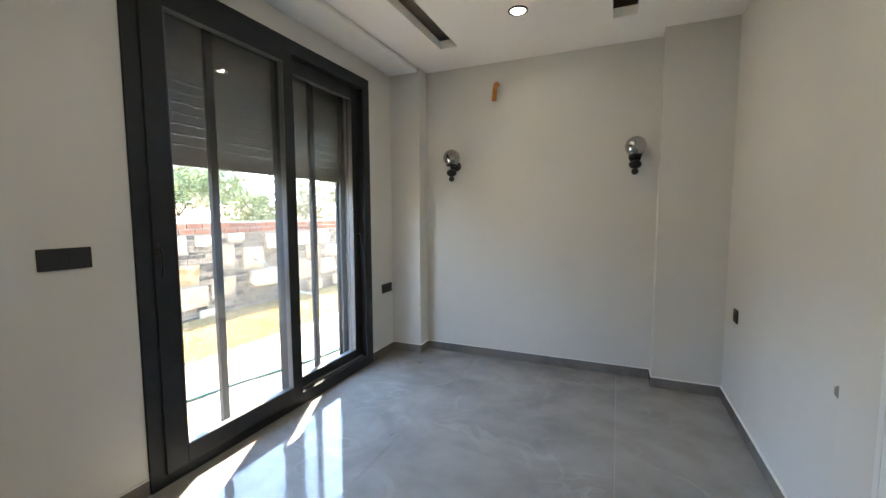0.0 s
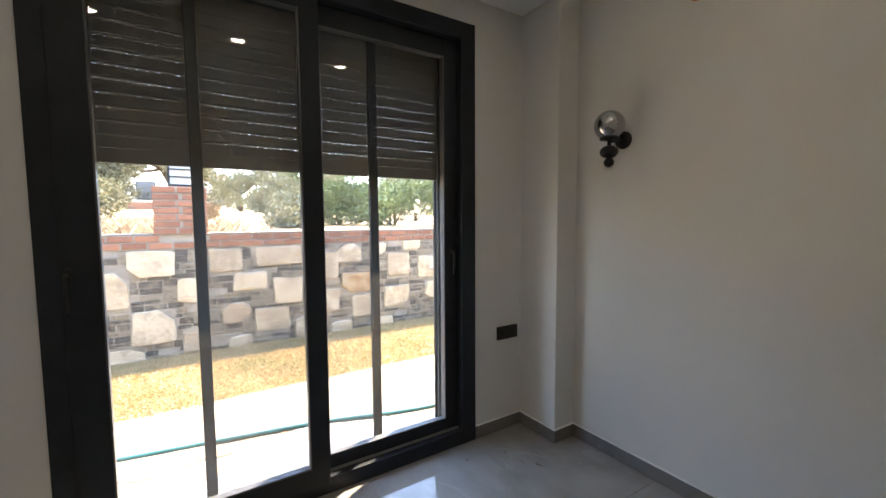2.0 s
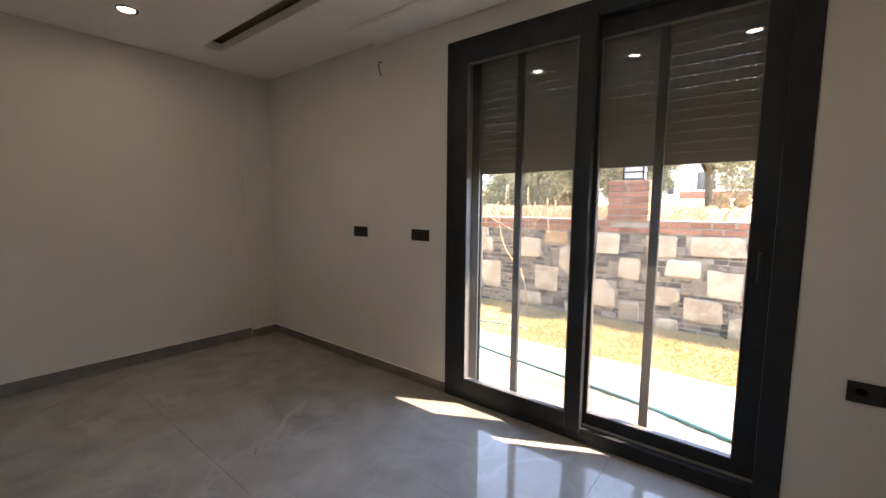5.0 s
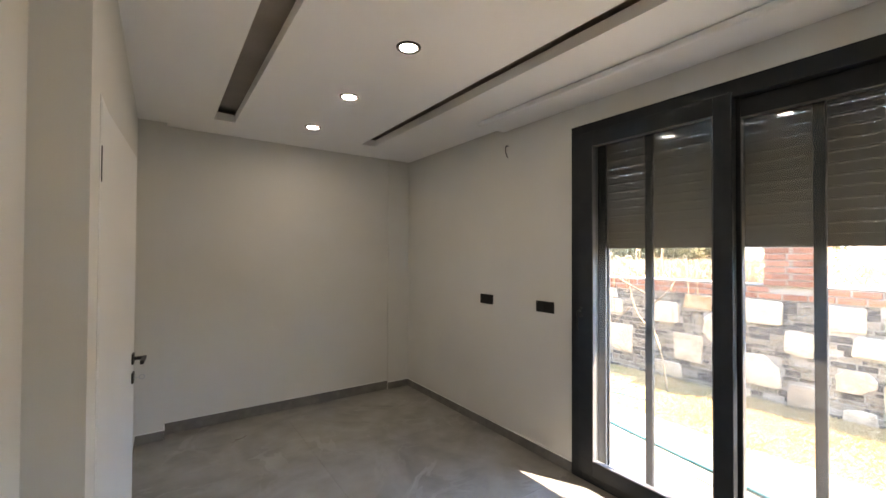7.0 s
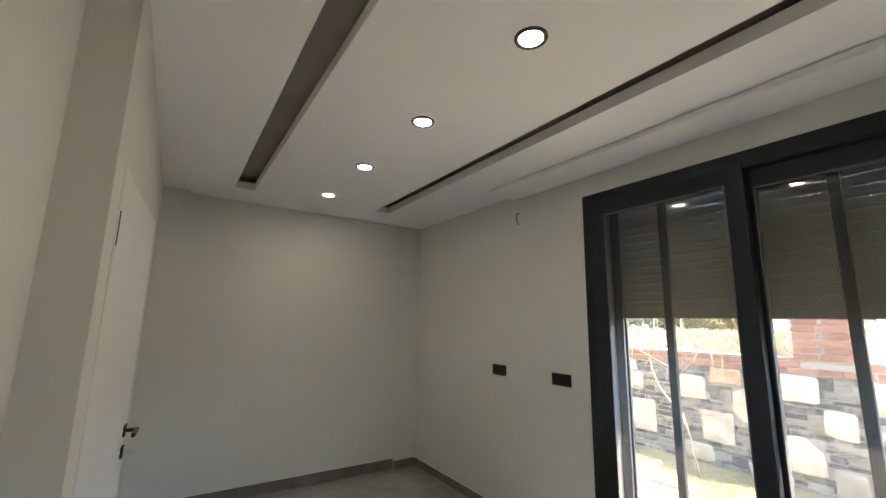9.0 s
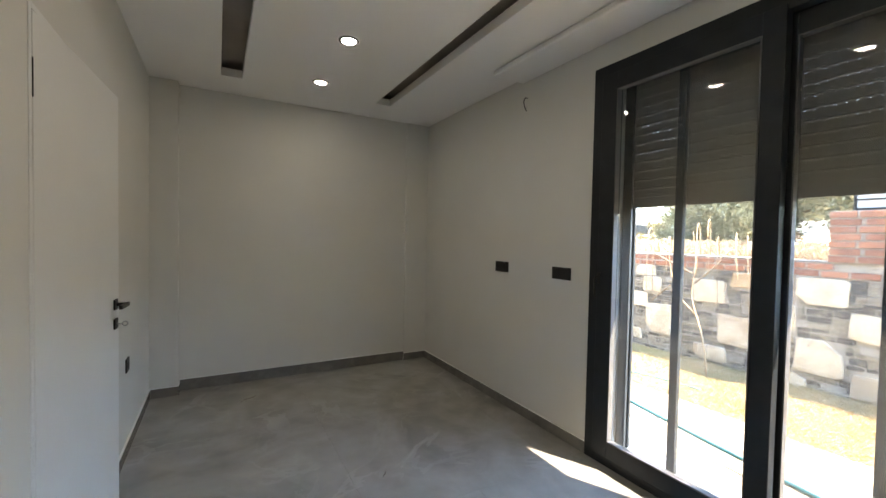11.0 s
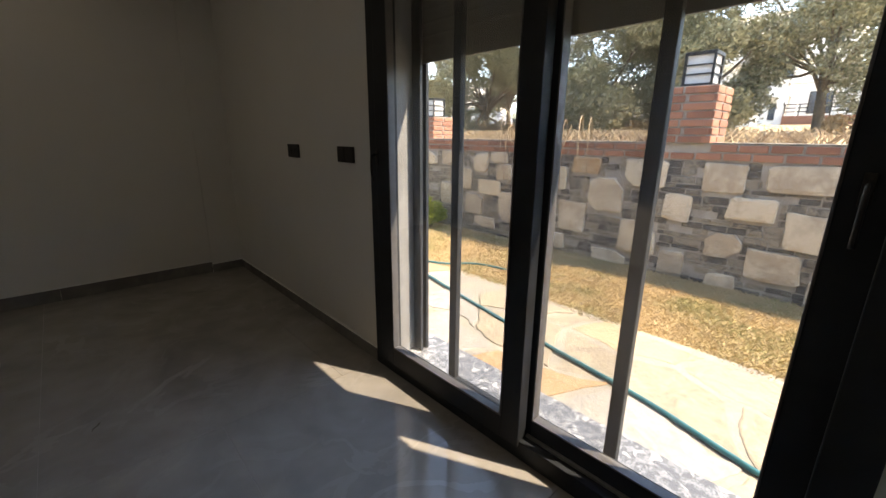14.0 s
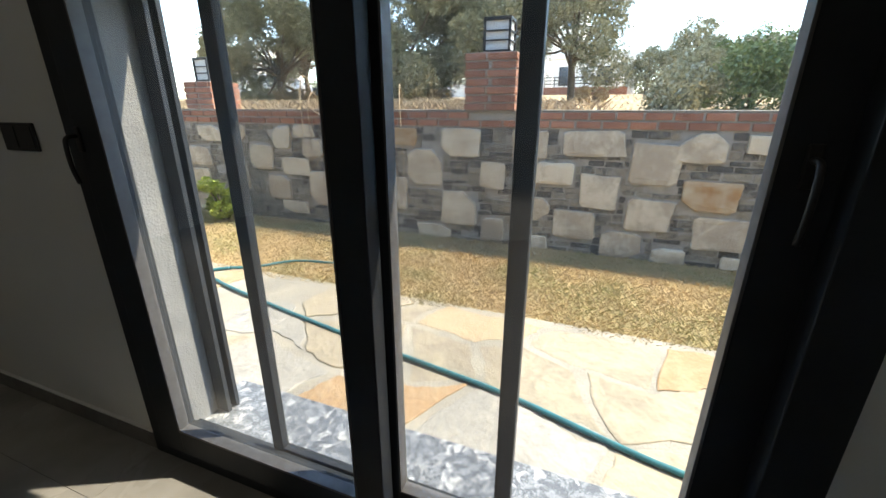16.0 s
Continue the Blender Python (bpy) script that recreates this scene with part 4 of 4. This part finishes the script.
tree(-28.0, 6.4, 1.6, 3.9, 52, M_olive, 9000, 0.06)
tree(-22.5, 7.6, 1.3, 3.3, 53, M_olive, 7000, 0.06)
tree(-30.0, -9.0, 2.6, 5.2, 33, M_olive, 6000, 0.1)
tree(-33.0, 6.5, 2.2, 5.4, 34, M_olive, 5000, 0.1)


bush(-11.2, -8.6, 0.9, 0.6, 41, M_straw, 2500, size=0.05, label="dry brown brush pile in the field")
bush(-11.0, -3.4, 0.9, 0.5, 42, M_straw, 2500, size=0.05, label="dry brown brush pile in the field")
bush(-14.0, 0.9, 0.8, 0.5, 43, M_straw, 2200, size=0.05, label="dry brown brush pile under the olive tree")

# far woods closing the horizon
wr = random.Random(5)
blobs = []
for i in range(70):
    x, y = wr.uniform(-95, -62), -75 + i * 1.7 + wr.uniform(-1, 1)
    hgt = wr.uniform(3.0, 6.5)
    blobs.append((x, y, terrain(x) + hgt * 0.45, hgt * 0.62, 0.9))
fw = leaf_cloud(52000, blobs, 0.22, 77)
fw.name = "far_woods"
fw.materials.append(M_olive)
tagged(new("far_woods", fw), "grey-green woods along the horizon", "woods", kind="stuff")


# ---- far houses ----
def house(x, y0, y1, zb, zt, seed, porch=False, label="white two-storey house in the distance"):
    e = empty("house", (x, (y0 + y1) / 2, zb), label, "house", "far houses")
    w, h = y1 - y0, zt - zb
    part("wall", boxes((-8.0, 0.0, -w / 2, w / 2, -1.0, h)), M_house, e)
    part("roof", boxes((-8.3, 0.3, -w / 2 - 0.3, w / 2 + 0.3, h, h + 0.22), bev=0.02), M_house, e)
    nf = max(1, int(h / 2.9))
    nw = max(2, int(w / 2.4))
    for f in range(nf):
        for i in range(nw):
            c = -w / 2 + w * (i + 0.5) / nw
            zz = f * 2.9 + 0.9
            fr = part("window", frame_ring(0.0, 0.05, c - 0.6, c + 0.6, zz, zz + 1.4, 0.07, 0.07, 0.07, 0.07), M_black, e)
            part("pane", boxes((0.0, 0.02, c - 0.53, c + 0.53, zz + 0.07, zz + 1.33)), M_pane, fr)
        if f:
            part("balcony", boxes((0.0, 1.1, -w * 0.3, w * 0.3, f * 2.9 - 0.15, f * 2.9), (1.05, 1.1, -w * 0.3, w * 0.3, f * 2.9, f * 2.9 + 0.9)), M_house, e)
    return e


house(-46, -12.5, -1.6, 2.1, 11.6, 1, label="white three-storey house in the distance")
house(-44, -52, -41, 2.2, 8.6, 2)
house(-36, -3.4, 2.4, 2.1, 5.1, 5, label="white single-storey house behind the porch")
house(-38, -41, -36, 2.0, 6.0, 3)
house(-52, -30, -22, 2.4, 8.0, 4)
porch = empty("porch", (-30, 0, 1.95), "white porch with brick planter and dark railing", "porch")
for py in (-3.0, 2.7):
    part("post", boxes((-0.2, 0.2, py - 0.2, py + 0.2, -0.3, 2.7), bev=0.02), M_house, porch)
    part("post", boxes((-4.2, -3.8, py - 0.2, py + 0.2, -0.3, 2.7), bev=0.02), M_house, porch)
part("lintel", boxes((-0.25, 0.25, -3.3, 3.0, 2.4, 2.75), bev=0.02), M_house, porch)
part("planter", boxes((0.2, 0.5, -2.8, 2.5, -0.2, 0.65), bev=0.02), M_brick, porch, "red brick planter")
part("step", boxes((0.5, 1.1, -2.8, 2.5, -0.3, 0.05)), M_house, porch)
for z in (0.85, 1.05, 1.25):
    part("rail", boxes((0.3, 0.35, -2.8, 2.5, z, z + 0.05)), M_black, porch)
for i in range(9):
    part("baluster", boxes((0.3, 0.35, -2.8 + i * 0.655, -2.75 + i * 0.655, 0.65, 1.3)), M_black, porch)
solid("boundary_wall", boxes((-27.2, -27.0, -12.0, -3.5, 1.5, 2.75)), M_house, "low white wall in front of the far house", "wall")
solid("far_fence", boxes((-24.2, -24.1, -22.0, -12.5, 1.5, 2.6)), M_frame, "dark grey panel fence across the field", "fence")


def car(x, y, z):
    e = empty("car", (x, y, z), "white parked car seen across the field", "car")
    bm = bmesh.new()
    prof = [(-2.1, 0.35), (-2.1, 0.75), (-1.5, 0.9), (-0.8, 1.4), (0.8, 1.42), (1.5, 0.95), (2.1, 0.85), (2.15, 0.35)]
    L = [bm.verts.new((-0.8, a, b)) for a, b in prof]
    R = [bm.verts.new((0.8, a, b)) for a, b in prof]
    n = len(prof)
    bm.faces.new(L)
    bm.faces.new(R)
    for i in range(n):
        bm.faces.new((L[i], L[(i + 1) % n], R[(i + 1) % n], R[i]))
    bmesh.ops.bevel(bm, geom=bm.edges[:], offset=0.08, segments=2, affect="EDGES")
    part("body", bm, M_car, e)
    part("side_window", boxes((0.79, 0.81, -0.85, 0.9, 0.95, 1.3)), M_pane, e)
    for a in (-1.35, 1.35):
        wh = part("wheel", revolve(bmesh.new(), [(0.15, -0.1), (0.33, -0.09), (0.33, 0.09), (0.15, 0.1)], 20, Matrix.Translation((0.75, a, 0.33)) @ Matrix.Rotation(radians(90), 4, "Y")), M_black, e)


car(-19.0, -16.5, terrain(-19.0) - 0.05)
